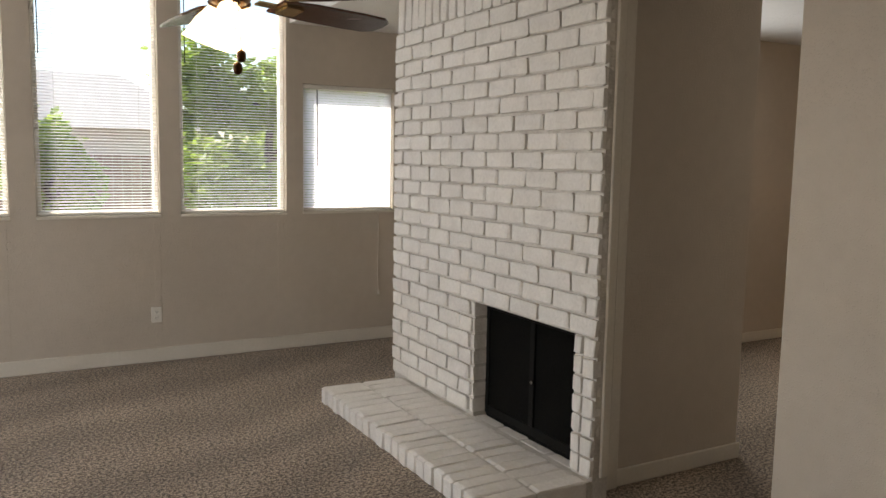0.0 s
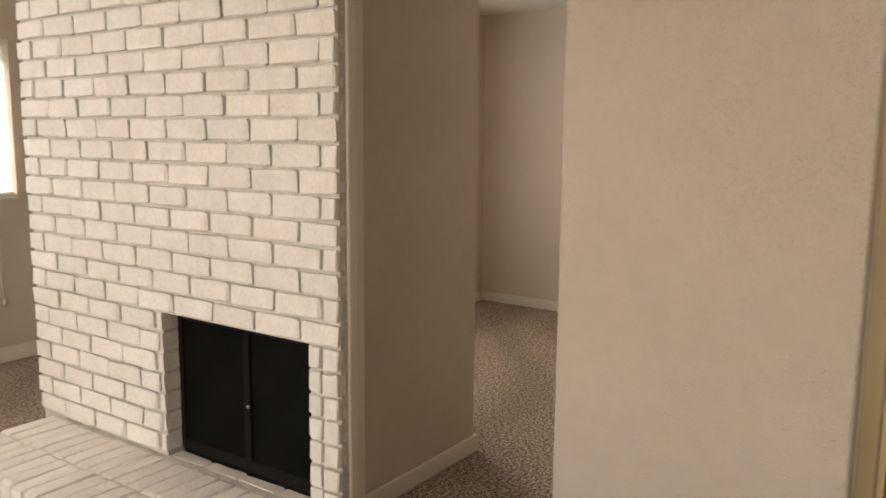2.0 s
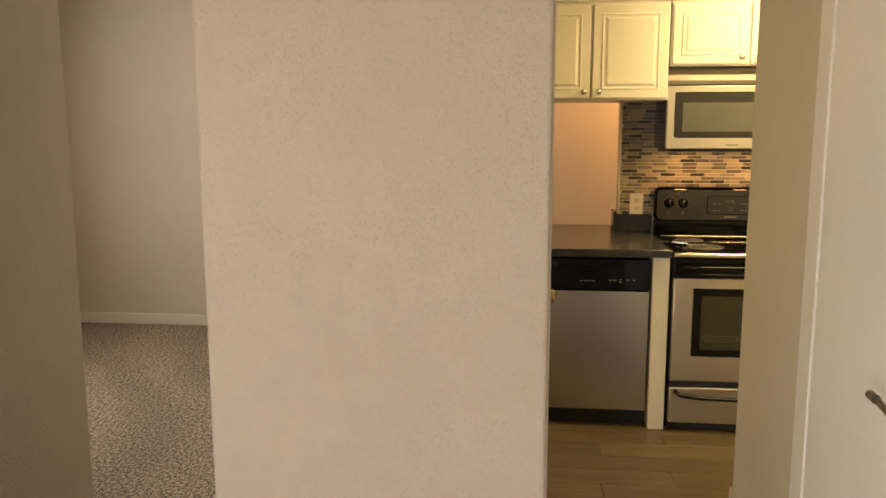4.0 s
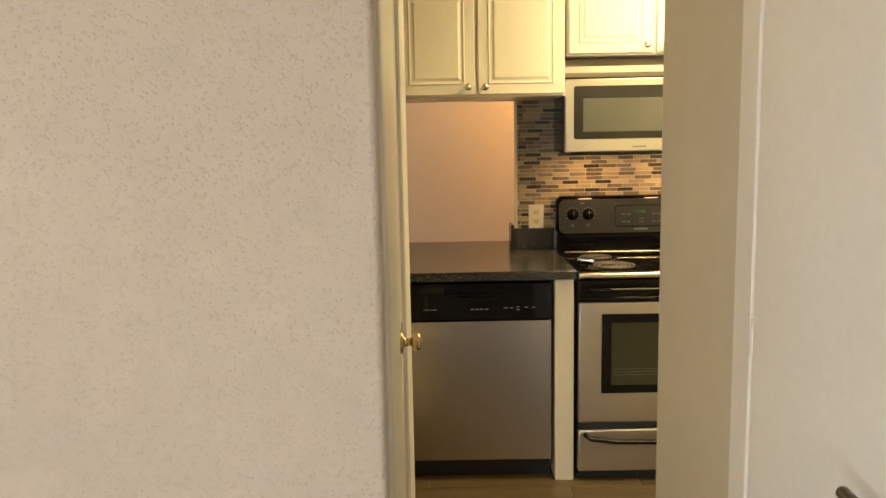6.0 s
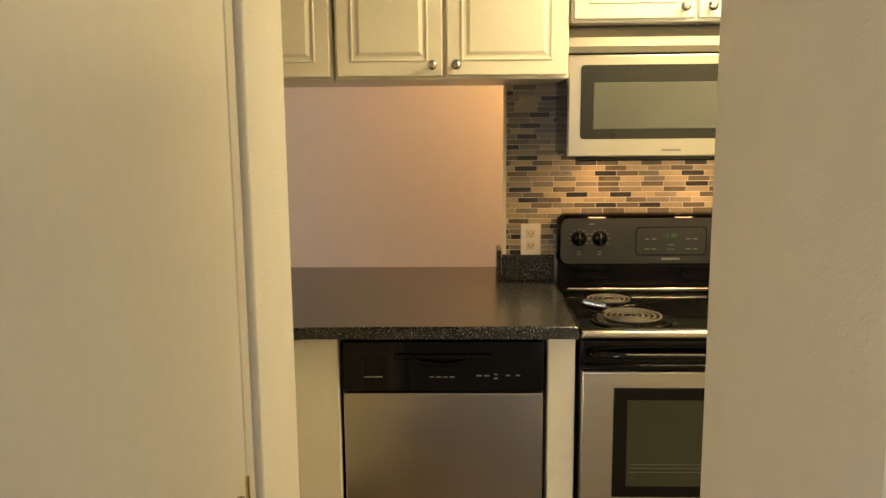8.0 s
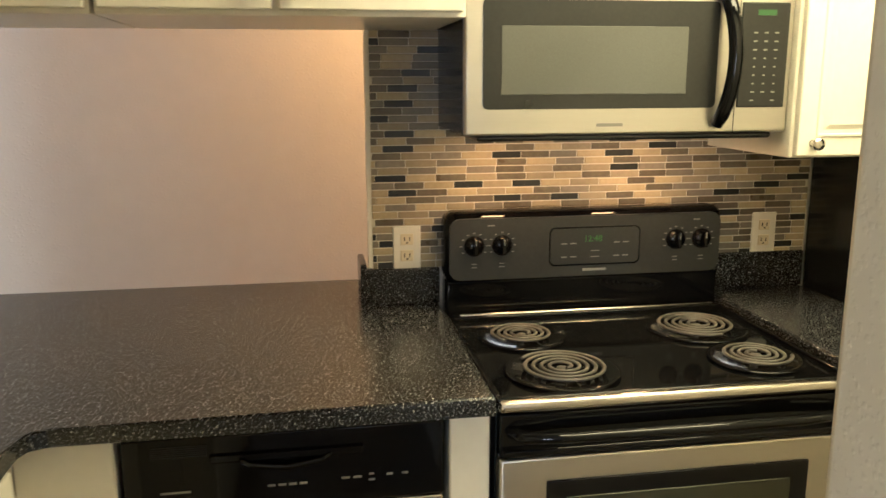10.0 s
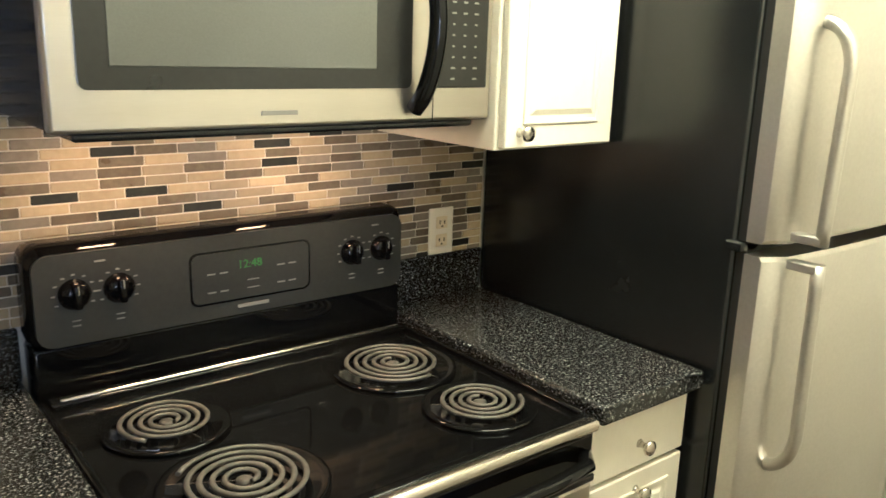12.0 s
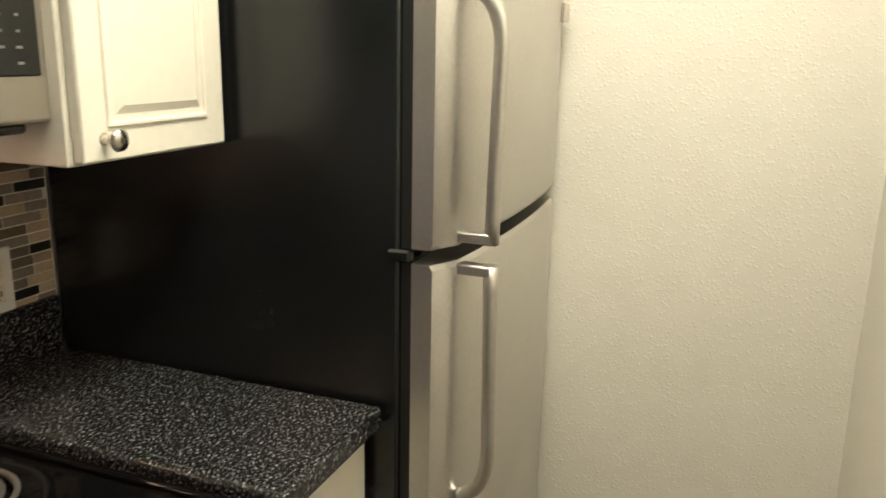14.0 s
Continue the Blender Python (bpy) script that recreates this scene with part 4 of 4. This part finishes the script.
add_tube(bm, [(5.252, RY1 - 0.03, 0.212), (5.243, RY1 - 0.06, 0.190), (5.238, RY1 - 0.16, 0.178), (5.236, 0.871, 0.174), (5.238, RY0 + 0.16, 0.178), (5.243, RY0 + 0.06, 0.190), (5.252, RY0 + 0.03, 0.212)], 0.010, 10)
part(drawer, "handle", bm, M_BLACK, "black curved drawer handle")
box_part(rng, "gap_strip", (5.262, RY0 + 0.006, 0.230), (5.284, RY1 - 0.006, 0.260), M_DARK)
box_part(rng, "plinth", (5.31, RY0 + 0.01, 0.0), (5.90, RY1 - 0.01, 0.03), M_DARK)

# microwave
mw = base("microwave", (5.74, 0.885, 1.386), "over-the-range stainless steel and black microwave", "microwave")
MY0, MY1, MZ0, MZ1, MF = 0.508, 1.261, 1.386, 1.790, 5.541
box_part(mw, "body", (5.572, MY0 + 0.003, MZ0 + 0.004), (XT - 0.012, MY1 - 0.003, MZ1 - 0.003), M_MWSIDE)
box_part(mw, "front_frame", (MF + 0.004, MY0, MZ0), (5.572, MY1, 1.704), M_STEELH, 0.006, 2, "stainless steel front")
bm = bmesh.new()
pts = [(MF + 0.004, 1.709), (MF - 0.003, 1.728), (MF - 0.001, 1.755), (MF + 0.012, 1.778), (5.572, 1.790), (5.60, 1.790), (5.60, 1.709)]
a_ = [bm.verts.new((x, MY0, z)) for x, z in pts]
b_ = [bm.verts.new((x, MY1, z)) for x, z in pts]
bm.faces.new(a_)
bm.faces.new(b_[::-1])
for k in range(len(pts)):
    f = bm.faces.new((a_[k], b_[k], b_[(k + 1) % 7], a_[(k + 1) % 7]))
part(mw, "top_vent", bm, M_STEELH, "curved stainless vent cover")
bm = bmesh.new()
add_plate(bm, MF, MF + 0.006, 0.690, 1.222, 1.443, 1.672, 0.012)
dm = part(mw, "door_glass", bm, M_MWGLASS, "charcoal glass door border")
box_part(dm, "window", (MF - 0.0015, 0.762, 1.474), (MF + 0.001, 1.182, 1.618), M_GREYWIN, 0.004, 2)
box_part(mw, "keypad", (MF, 0.522, 1.443), (MF + 0.006, 0.637, 1.672), M_MWGLASS, 0.006, 2)
bm = bmesh.new()
for r_ in range(9):
    for c_ in range(3):
        if (r_, c_) == (8, 1):
            continue
        w = 0.009 if r_ < 3 or r_ > 6 else 0.005
        add_box(bm, (MF - 0.0008, 0.548 + c_ * 0.025 - w / 2 + 0.004, 1.457 + (8 - r_) * 0.0185), (MF + 0.0002, 0.548 + c_ * 0.025 + w / 2 + 0.004, 1.4603 + (8 - r_) * 0.0185))
part(mw, "keypad_print", bm, M_MARK, "pale keypad markings", "stuff")
box_part(mw, "clock", (MF - 0.0008, 0.556, 1.644), (MF + 0.0002, 0.600, 1.656), plain("dim_green_clock", (0.03, 0.10, 0.03), 0.4))
bm = bmesh.new()
pts = []
for k in range(15):
    u = k / 14
    pts.append((MF - 0.002 - 0.045 * math.sin(math.pi * u) ** 0.6, 0.684 - 0.012 * math.sin(math.pi * u), 1.408 + u * 0.285))
add_tube(bm, pts, 0.016, 12)
part(mw, "handle", bm, M_BLACK, "black bow handle")
bm = bmesh.new()
add_box(bm, (MF + 0.0035, 0.640, MZ0 + 0.002), (MF + 0.0045, 0.642, 1.704))
part(mw, "door_seam", bm, M_DARK)
bm = bmesh.new()
add_box(bm, (MF + 0.0015, 0.905, 1.404), (MF + 0.0042, 0.965, 1.411))
part(mw, "badge", bm, plain("grey_badge", (0.25, 0.24, 0.22), 0.4, 0.5))
bm = bmesh.new()
add_box(bm, (5.556, MY0 + 0.03, MZ0 - 0.013), (XT - 0.02, MY1 - 0.03, MZ0 + 0.002), 0.006, 2)
part(mw, "underside", bm, M_BLACKM)

# fridge
fr = base("fridge", (5.55, -0.185, 0), "top-freezer refrigerator with grey metallic doors and black sides", "fridge")
FRY0, FRY1 = -0.548, 0.182
box_part(fr, "cabinet_shell", (5.215, FRY0, 0.02), (XT - 0.01, FRY1, 1.70), M_BLACKM, 0.006, 2, "black pebbled cabinet sides")
box_part(fr, "door_gasket", (5.195, FRY0 + 0.01, 0.06), (5.215, FRY1 - 0.012, 1.69), M_DARK)
box_part(fr, "plinth", (5.24, FRY0 + 0.02, 0.0), (5.90, FRY1 - 0.02, 0.02), M_DARK)


def bowed_door(z0, z1, name):
    bm = bmesh.new()
    n = 14
    rows = []
    for k in range(n + 1):
        u = k / n
        y = FRY0 + (FRY1 - 0.004 - FRY0) * u
        bow = 0.020 * (1 - (2 * u - 1) ** 2)
        edge = 0.022 * max(0.0, (abs(2 * u - 1) - 0.9) / 0.1) ** 2
        x = 5.138 - bow + edge
        rows.append([bm.verts.new(p) for p in ((5.195, y, z0), (x + 0.006, y, z0), (x, y, z0 + 0.008), (x, y, z1 - 0.008), (x + 0.006, y, z1), (5.195, y, z1))])
    for p, q in zip(rows, rows[1:]):
        for k in range(6):
            f = bm.faces.new((p[k], q[k], q[(k + 1) % 6], p[(k + 1) % 6]))
            f.smooth = k == 2
    bm.faces.new(rows[0])
    bm.faces.new(rows[-1][::-1])
    return part(fr, name, bm, M_FRIDGE)


freezer = bowed_door(1.184, 1.69, "freezer_door")
lower = bowed_door(0.07, 1.160, "fridge_door")


def bow_handle(parent, za, zb):
    """za: the far foot on the door; zb: the end beside the gap between the doors."""
    bm = bmesh.new()
    pts = []
    hy = 0.120
    d = za - zb
    for k in range(13):
        u = k / 12
        z = za - d * (0.18 * u * u + 0.04 * u)
        pts.append((5.130 - 0.052 * math.sin(u * math.pi / 2), hy, z))
    for k in range(1, 9):
        u = k / 8
        pts.append((5.078 + 0.006 * u, hy, za - d * (0.22 + 0.78 * u)))
    add_tube(bm, pts, 0.0135, 12, flat=0.9)
    s = 1 if zb > za else -1
    add_box(bm, (5.078, hy - 0.013, min(zb, zb - s * 0.018)), (5.150, hy + 0.013, max(zb, zb - s * 0.018)), 0.004, 2)
    part(parent, "handle", bm, M_FRIDGE, "curved grey metallic handle")


bow_handle(freezer, 1.575, 1.190)
bow_handle(lower, 0.745, 1.156)
box_part(freezer, "badge", (5.122, -0.520, 1.545), (5.140, -0.470, 1.585), M_CHROME, 0.002)
bm = bmesh.new()
add_box(bm, (5.195, FRY1 - 0.05, 1.162), (5.235, FRY1 + 0.004, 1.182), 0.004)
part(fr, "middle_hinge", bm, M_BLACKM)

outlet((XT - 0.009, 1.345, 1.071), "-X", M_WHITEP, "cream duplex outlet with almond sockets on the mosaic backsplash")
outlet((XT - 0.009, 0.318, 1.078), "-X", M_WHITEP, "cream duplex outlet with almond sockets on the mosaic backsplash")

# kitchen ceiling fixture: the lamp's housing above the lit panel
kf = base("ceiling_light", (4.92, 0.50, KC), "rectangular white kitchen ceiling light", "lamp")
box_part(kf, "housing", (4.72, -0.08, 2.385), (5.12, 1.08, KC), M_WHITEP, 0.006, 2)

# ---- ceiling fan ----
HUB = Vector((1.41, 3.27, 1.985))
fan = base("ceiling_fan", (HUB.x, HUB.y, HIGH), "dark wood ceiling fan with lit tulip glass shades and pull chains", "ceiling fan")
bm = bmesh.new()
add_cyl(bm, (HUB.x, HUB.y, 2.22), (HUB.x, HUB.y, HIGH), 0.013, n=12)
add_lathe(bm, [(0.07, HIGH), (0.07, HIGH - 0.02), (0.03, HIGH - 0.07), (0.014, HIGH - 0.075)], at=(HUB.x, HUB.y, 0))
part(fan, "downrod", bm, M_BRONZE)
bm = bmesh.new()
add_lathe(bm, [(0.03, 2.24), (0.10, 2.22), (0.125, 2.18), (0.125, 2.13), (0.09, 2.09), (0.06, 2.07), (0.075, 2.05), (0.075, 2.025), (0.03, 2.02)], at=(HUB.x, HUB.y, 0), n=32)
part(fan, "motor_housing", bm, M_BRONZE)
for k in range(5):
    a = radians(21 + 72 * k)
    bm = bmesh.new()
    outline = [(0.17, 0.045), (0.30, 0.062), (0.50, 0.066), (0.60, 0.062), (0.635, 0.042), (0.645, 0.0)]
    outline = outline + [(x, -y) for x, y in outline[-2::-1]]
    rot = Matrix.Rotation(a, 3, "Z") @ Matrix.Rotation(radians(-13), 3, "X")
    lo_v = [bm.verts.new(rot @ Vector((x, y, -0.004)) + HUB) for x, y in outline]
    hi_v = [bm.verts.new(rot @ Vector((x, y, 0.004)) + HUB) for x, y in outline]
    bm.faces.new(lo_v[::-1])
    bm.faces.new(hi_v)
    for j in range(len(outline)):
        bm.faces.new((lo_v[j], lo_v[(j + 1) % len(outline)], hi_v[(j + 1) % len(outline)], hi_v[j]))
    bl = part(fan, "blade", bm, M_WOODD)
    bm = bmesh.new()
    for x0, x1, w, z in ((0.10, 0.20, 0.014, 0.0), (0.19, 0.26, 0.03, -0.008)):
        vs = [(x0, -w, z - 0.004), (x1, -w, z - 0.004), (x1, w, z - 0.004), (x0, w, z - 0.004)]
        p = [bm.verts.new(rot @ Vector(v) + HUB) for v in vs]
        q = [bm.verts.new(rot @ (Vector(v) + Vector((0, 0, 0.006))) + HUB) for v in vs]
        bm.faces.new(p[::-1])
        bm.faces.new(q)
        for j in range(4):
            bm.faces.new((p[j], p[(j + 1) % 4], q[(j + 1) % 4], q[j]))
    part(bl, "blade_iron", bm, M_BRASS, "brass blade iron")
bm = bmesh.new()
add_lathe(bm, [(0.045, 2.03), (0.062, 2.015), (0.066, 1.985), (0.050, 1.962), (0.022, 1.950), (0.012, 1.935), (0.006, 1.925)], at=(HUB.x, HUB.y, 0), n=28)
part(fan, "light_fitter", bm, M_BRONZE, "dark bronze light fitter")
for k in range(3):
    tilt_ = Matrix.Rotation(radians(14 + 120 * k), 3, "Z") @ Matrix.Rotation(radians(-22), 3, "Y")
    foot = Vector((HUB.x, HUB.y, 1.965)) + Matrix.Rotation(radians(14 + 120 * k), 3, "Z") @ Vector((0.036, 0, 0))
    bm = bmesh.new()
    add_lathe(bm, [(0.030, 0.012), (0.033, -0.004), (0.026, -0.012)], n=20)
    for v in bm.verts:
        v.co = tilt_ @ v.co + foot
    part(fan, "shade_holder", bm, M_BRONZE)
    bm = bmesh.new()
    add_lathe(bm, [(0.026, -0.010), (0.036, -0.03), (0.052, -0.06), (0.060, -0.085), (0.068, -0.108), (0.074, -0.118), (0.070, -0.118), (0.056, -0.085), (0.03, -0.03), (0.01, -0.02)], n=28)
    for v in bm.verts:
        v.co = tilt_ @ v.co + foot
    part(fan, "glass_shade", bm, M_SHADE, "glowing amber-white tulip glass shade")
bm = bmesh.new()
for dx, z0_, z1_ in ((0.0, 1.80, 2.03), (-0.010, 1.765, 2.03)):
    y_ = HUB.y - 0.125
    add_cyl(bm, (HUB.x + dx, y_, z0_ + 0.02), (HUB.x + dx, HUB.y - 0.07, z1_), 0.0015, n=5)
    add_lathe(bm, [(0.003, z0_ + 0.022), (0.012, z0_ + 0.014), (0.014, z0_), (0.010, z0_ - 0.012), (0.003, z0_ - 0.015)], at=(HUB.x + dx, y_, 0), n=14)
part(fan, "pull_chains", bm, M_BRONZE)
point_lamp("fan_bulb", (HUB.x, HUB.y, 1.80), 1.5, (1.0, 0.8, 0.5), 0.05)

# ---- outdoors ----
ground = setting("ground", [((-60, 7.2, -0.35), (60, 120, -0.25))], M_GRASS, "sunlit dry lawn", "ground")


def leaf_cloud(bm, centre, radii, count, size, rng_, mi=0):
    c = Vector(centre)
    for _ in range(count):
        u = Vector((rng_.gauss(0, 1), rng_.gauss(0, 1), rng_.gauss(0, 1))).normalized()
        k = 0.55 + 0.45 * rng_.random() + 0.12 * math.sin(u.x * 7 + u.z * 5)
        p = c + Vector((u.x * radii[0], u.y * radii[1], u.z * radii[2])) * k
        d = Vector((rng_.uniform(-1, 1), rng_.uniform(-1, 1), rng_.uniform(-0.8, 0.4))).normalized()
        s = size * rng_.uniform(0.6, 1.3)
        w = d.cross(Vector((rng_.uniform(-1, 1), rng_.uniform(-1, 1), 1))).normalized() * s * 0.32
        f = bm.faces.new([bm.verts.new(q) for q in (p, p + d * s * 0.5 + w, p + d * s, p + d * s * 0.5 - w)])
        f.material_index = mi


def tree(at, height, spread, seed, name, label, mat, low=0.35, count=5200, size=0.16):
    rr = random.Random(seed)
    t = base(name, at, label, "tree")
    bm = bmesh.new()
    a = Vector(at)
    top = a + Vector((0.2, 0.1, height * 0.7))
    add_cyl(bm, a, top, 0.11, 0.04, 10)
    tips = []
    for k in range(9):
        s = a.lerp(top, rr.uniform(low, 0.95))
        ang = rr.uniform(0, math.tau)
        e = s + Vector((math.cos(ang) * spread * rr.uniform(0.5, 0.9), math.sin(ang) * spread * rr.uniform(0.5, 0.9), rr.uniform(0.1, 0.5) * height * 0.5))
        add_cyl(bm, s, e, 0.035, 0.01, 6)
        tips.append(e)
    part(t, "trunk", bm, M_BARK)
    bm = bmesh.new()
    for e in tips + [top]:
        for _ in range(3):
            c = e + Vector((rr.uniform(-1, 1), rr.uniform(-1, 1), rr.uniform(-1, 1))) * spread * 0.35
            leaf_cloud(bm, c, (spread * rr.uniform(0.25, 0.5), spread * rr.uniform(0.25, 0.5), height * rr.uniform(0.08, 0.17)), count // 30, size, rr)
    part(t, "leaves", bm, mat, "sunlit green leaves", kind="stuff")
    return t


tree((3.95, 11.6, -0.25), 3.5, 1.2, 3, "tree", "leafy light green tree outside the window", M_LEAF, low=0.12, count=9000)
tree((1.35, 13.2, -0.25), 2.9, 0.55, 8, "tree", "slender light green tree beside the fence", M_LEAF, low=0.3, count=2600)
tree((6.4, 15.5, -0.25), 3.4, 2.0, 11, "tree", "spreading green tree in the yard", M_LEAF, low=0.3, count=9000, size=0.22)
house = base("neighbour_house", (1.0, 19.0, -0.25), "low pale house with a shingle roof", "house")
box_part(house, "wall", (-2.2, 17.0, -0.25), (4.2, 21.0, 2.0), M_SIDING)
bm = bmesh.new()
v_ = [bm.verts.new(p) for p in ((-2.6, 16.6, 1.95), (4.6, 16.6, 1.95), (4.6, 21.4, 1.95), (-2.6, 21.4, 1.95), (-1.2, 19.0, 3.1), (3.2, 19.0, 3.1))]
for ix in ((0, 1, 5, 4), (1, 2, 5), (2, 3, 4, 5), (3, 0, 4), (3, 2, 1, 0)):
    bm.faces.new([v_[i] for i in ix])
part(house, "roof", bm, M_ROOF)
fence = base("fence", (1.0, 14.6, -0.25), "weathered reddish plank fence", "fence")
plank_me = None
for k in range(64):
    if plank_me is None:
        bm = bmesh.new()
        add_box(bm, (-0.066, -0.01, 0), (0.066, 0.01, 1.72), 0.006)
        plank_me = to_mesh(bm, "plank", M_FENCE)
    o = new("plank", plank_me)
    o.parent = fence
    o.location = (-5.0 + k * 0.142, 0.004 * math.sin(k * 2.1), 0.01 * math.sin(k * 1.3))

# ---- pieces: bricks, tiles, planks ----
rb_ = random.Random(5)


def brick_meshes(ly, lz, lx, n, name="brick", mat=M_BRICK):
    out = []
    for k in range(n):
        bm = bmesh.new()
        r = bmesh.ops.create_cube(bm, size=1.0)
        bmesh.ops.bevel(bm, geom=bm.edges[:], offset=0.07, segments=1, affect="EDGES")
        for v in bm.verts:
            v.co = Vector((v.co.x * lx, v.co.y * ly, v.co.z * lz))
            v.co += Vector((rb_.uniform(-1, 1), rb_.uniform(-1, 1), rb_.uniform(-1, 1))) * 0.0034
        for f in bm.faces:
            f.smooth = False
        out.append(to_mesh(bm, name, mat))
    return out


J = 0.012
FULL = brick_meshes(BL - J, PITCH - J, 0.05, 6)


def put_brick(y0, y1, z0, dx=0.0):
    me = rb_.choice(FULL)
    o = new("brick", me)
    o.parent = fire
    o.location = (FX + 0.025 + dx + rb_.uniform(-0.003, 0.003) - 3.6, (y0 + y1) / 2 - 4.54, z0 + PITCH / 2)
    o.scale = (1, (y1 - y0 - J) / (BL - J), 1)
    o.rotation_euler = (rb_.uniform(-0.008, 0.008), 0, rb_.uniform(-0.006, 0.006))


ZB, ROWS_N = 0.105, 24
for r_ in range(ROWS_N):
    z = ZB + r_ * PITCH
    if z + PITCH > 2.30:
        break
    inside = z + PITCH < OZ1 + 0.03
    y = FY0 + (0.190 if r_ % 2 else 0.080)
    cuts = [FY0]
    while y < FY1 - 0.04:
        if y > FY0 + 0.04:
            cuts.append(y)
        y += BL
    cuts.append(FY1)
    for a, b in zip(cuts, cuts[1:]):
        if inside:
            if b <= OY0 + 0.02 or a >= OY1 - 0.02:
                put_brick(a, b, z)
            elif a < OY1 < b:
                put_brick(OY1, b, z) if b - OY1 > 0.05 else None
        else:
            put_brick(a, b, z)
    if inside:
        # two narrow bricks on the pier beside the opening
        mid = FY0 + 0.085
        for o in [o for o in fire.children if o.name.startswith("brick") and abs(o.location.z - (z + PITCH / 2)) < 0.004 and o.location.y + 4.54 < OY0 + 0.02]:
            bpy.data.objects.remove(o)
        put_brick(FY0, mid, z)
        put_brick(mid, OY0, z)
SOLD = brick_meshes(PITCH - J, 0.215, 0.05, 3)
y = FY0
while y + PITCH < FY1 + 0.03:
    o = new("brick", rb_.choice(SOLD))
    o.parent = fire
    o.location = (FX + 0.025 + rb_.uniform(-0.003, 0.003) - 3.6, y + PITCH / 2 - 4.54, 2.295 + 0.11)
    y += PITCH
# hearth of bricks laid flat, ends outward
HX0, HY0, HY1, HZ = 2.505, 3.515, 5.425, 0.098
bm = bmesh.new()
add_box(bm, (HX0 + 0.012, HY0 + 0.01, 0), (CX + 0.06, HY1 - 0.01, HZ - 0.008))
part(fire, "hearth_bed", bm, M_MORTAR, "white painted hearth mortar, greyed for joint shade")
HB = brick_meshes(PITCH - 0.008, HZ, 0.268, 6)
n = round((HY1 - HY0) / PITCH)
hp = (HY1 - HY0) / n
for k in range(n):
    for j, x in enumerate((HX0 + 0.136, HX0 + 0.136 + 0.272)):
        o = new("brick", rb_.choice(HB))
        o.parent = fire
        o.location = (x + rb_.uniform(-0.005, 0.005) - 3.6, HY0 + (k + 0.5) * hp - 4.54, HZ / 2 + rb_.uniform(-0.003, 0.002))
        o.rotation_euler = (rb_.uniform(-0.012, 0.012), rb_.uniform(-0.006, 0.006), rb_.uniform(-0.012, 0.012))
for k in range(4):
    y0_, y1_ = OY0 + k * 0.222, OY0 + (k + 1) * 0.222
    o = new("brick", rb_.choice(FULL))
    o.parent = fire
    o.location = (3.115 - 3.6, (y0_ + y1_) / 2 - 4.54, 0.098 - 0.045)
    o.scale = (1.3, 0.92, 1)
# brick reveals of the opening
REV = brick_meshes(0.03, PITCH - J, 0.085, 3)
for r_ in range(7):
    for y in (OY0 - 0.006, OY1 + 0.006):
        o = new("brick", rb_.choice(REV))
        o.parent = fire
        o.location = (3.110 - 3.6, y - 4.54, ZB + (r_ + 0.5) * PITCH)

# mosaic tiles
mosaic = base("backsplash", (XT - 0.006, 0.8, 1.012), "mosaic backsplash of narrow grey, beige and black tiles", "backsplash", kind="structure")
TP, TH = 0.0193, 0.0168
box_part(mosaic, "grout_bed", (XT - 0.0102, 0.186, 1.012), (XT - 0.0005, 1.437, 1.70), M_TGROUT)
rt = random.Random(12)
LENS = (0.076, 0.079, 0.082, 0.080)
TM = {}
for li, ln in enumerate(LENS):
    for mi in range(5):
        bm = bmesh.new()
        add_box(bm, (-0.0035, -ln / 2 + 0.001, -TH / 2), (0.0035, ln / 2 - 0.001, TH / 2), 0.0012)
        TM[li, mi] = to_mesh(bm, "tile", M_TILES[mi])
far_bm = bmesh.new()
made = 0
below, row_now = [], []
for r_ in range(35):
    z = 1.013 + (r_ + 0.5) * TP
    y = 0.188 - rt.uniform(0, 0.078)
    last = -1
    below, row_now = row_now, []
    while y < 1.436:
        li = rt.choice((0, 1, 1, 2, 2, 3))
        mi = rt.choice((0, 0, 1, 1, 1, 2, 2, 3, 3, 4, 4))
        over = {m for p, q, m in below if p < y + LENS[li] and q > y}
        for _ in range(6):
            if mi == last or (mi == 0 and 0 in over):
                mi = rt.choice((0, 1, 1, 2, 2, 3, 4))
        last = mi
        row_now.append((y, y + LENS[li], mi))
        y0_, y1_ = max(y, 0.188), min(y + LENS[li], 1.436)
        y += LENS[li]
        if y1_ - y0_ < 0.008:
            continue
        near = 1.16 < z < 1.385 and made < 296
        if near:
            o = new("tile", TM[li, mi])
            o.parent = mosaic
            o.location = (-0.0025, (y0_ + y1_) / 2 - 0.8, z - 1.012)
            o.scale = (1, (y1_ - y0_) / LENS[li], 1)
            made += 1
        else:
            add_box(far_bm, (XT - 0.012, y0_ + 0.001, z - TH / 2), (XT - 0.005, y1_ - 0.001, z + TH / 2), 0.0012, 1, mi)
part(mosaic, "tiles", far_bm, M_TILES, kind="stuff")

# kitchen floor planks
PM = []
bm = bmesh.new()
add_box(bm, (-0.0735, -0.447, -0.006), (0.0735, 0.447, 0.0), 0.0012)
plank_tile = to_mesh(bm, "tile", M_PLANK)
for k in range(17):
    x0_ = 3.423 + k * 0.149
    y = -0.70 - (k * 0.31) % 0.9
    while y < 2.70:
        a, b = max(y, -0.698), min(y + 0.9, 2.698)
        y += 0.9
        if b - a > 0.03:
            o = new("tile", plank_tile)
            o.parent = subfloor
            o.location = (x0_ + 0.0745, (a + b) / 2, 0.0005)
            o.scale = (1, (b - a) / 0.9, 1)
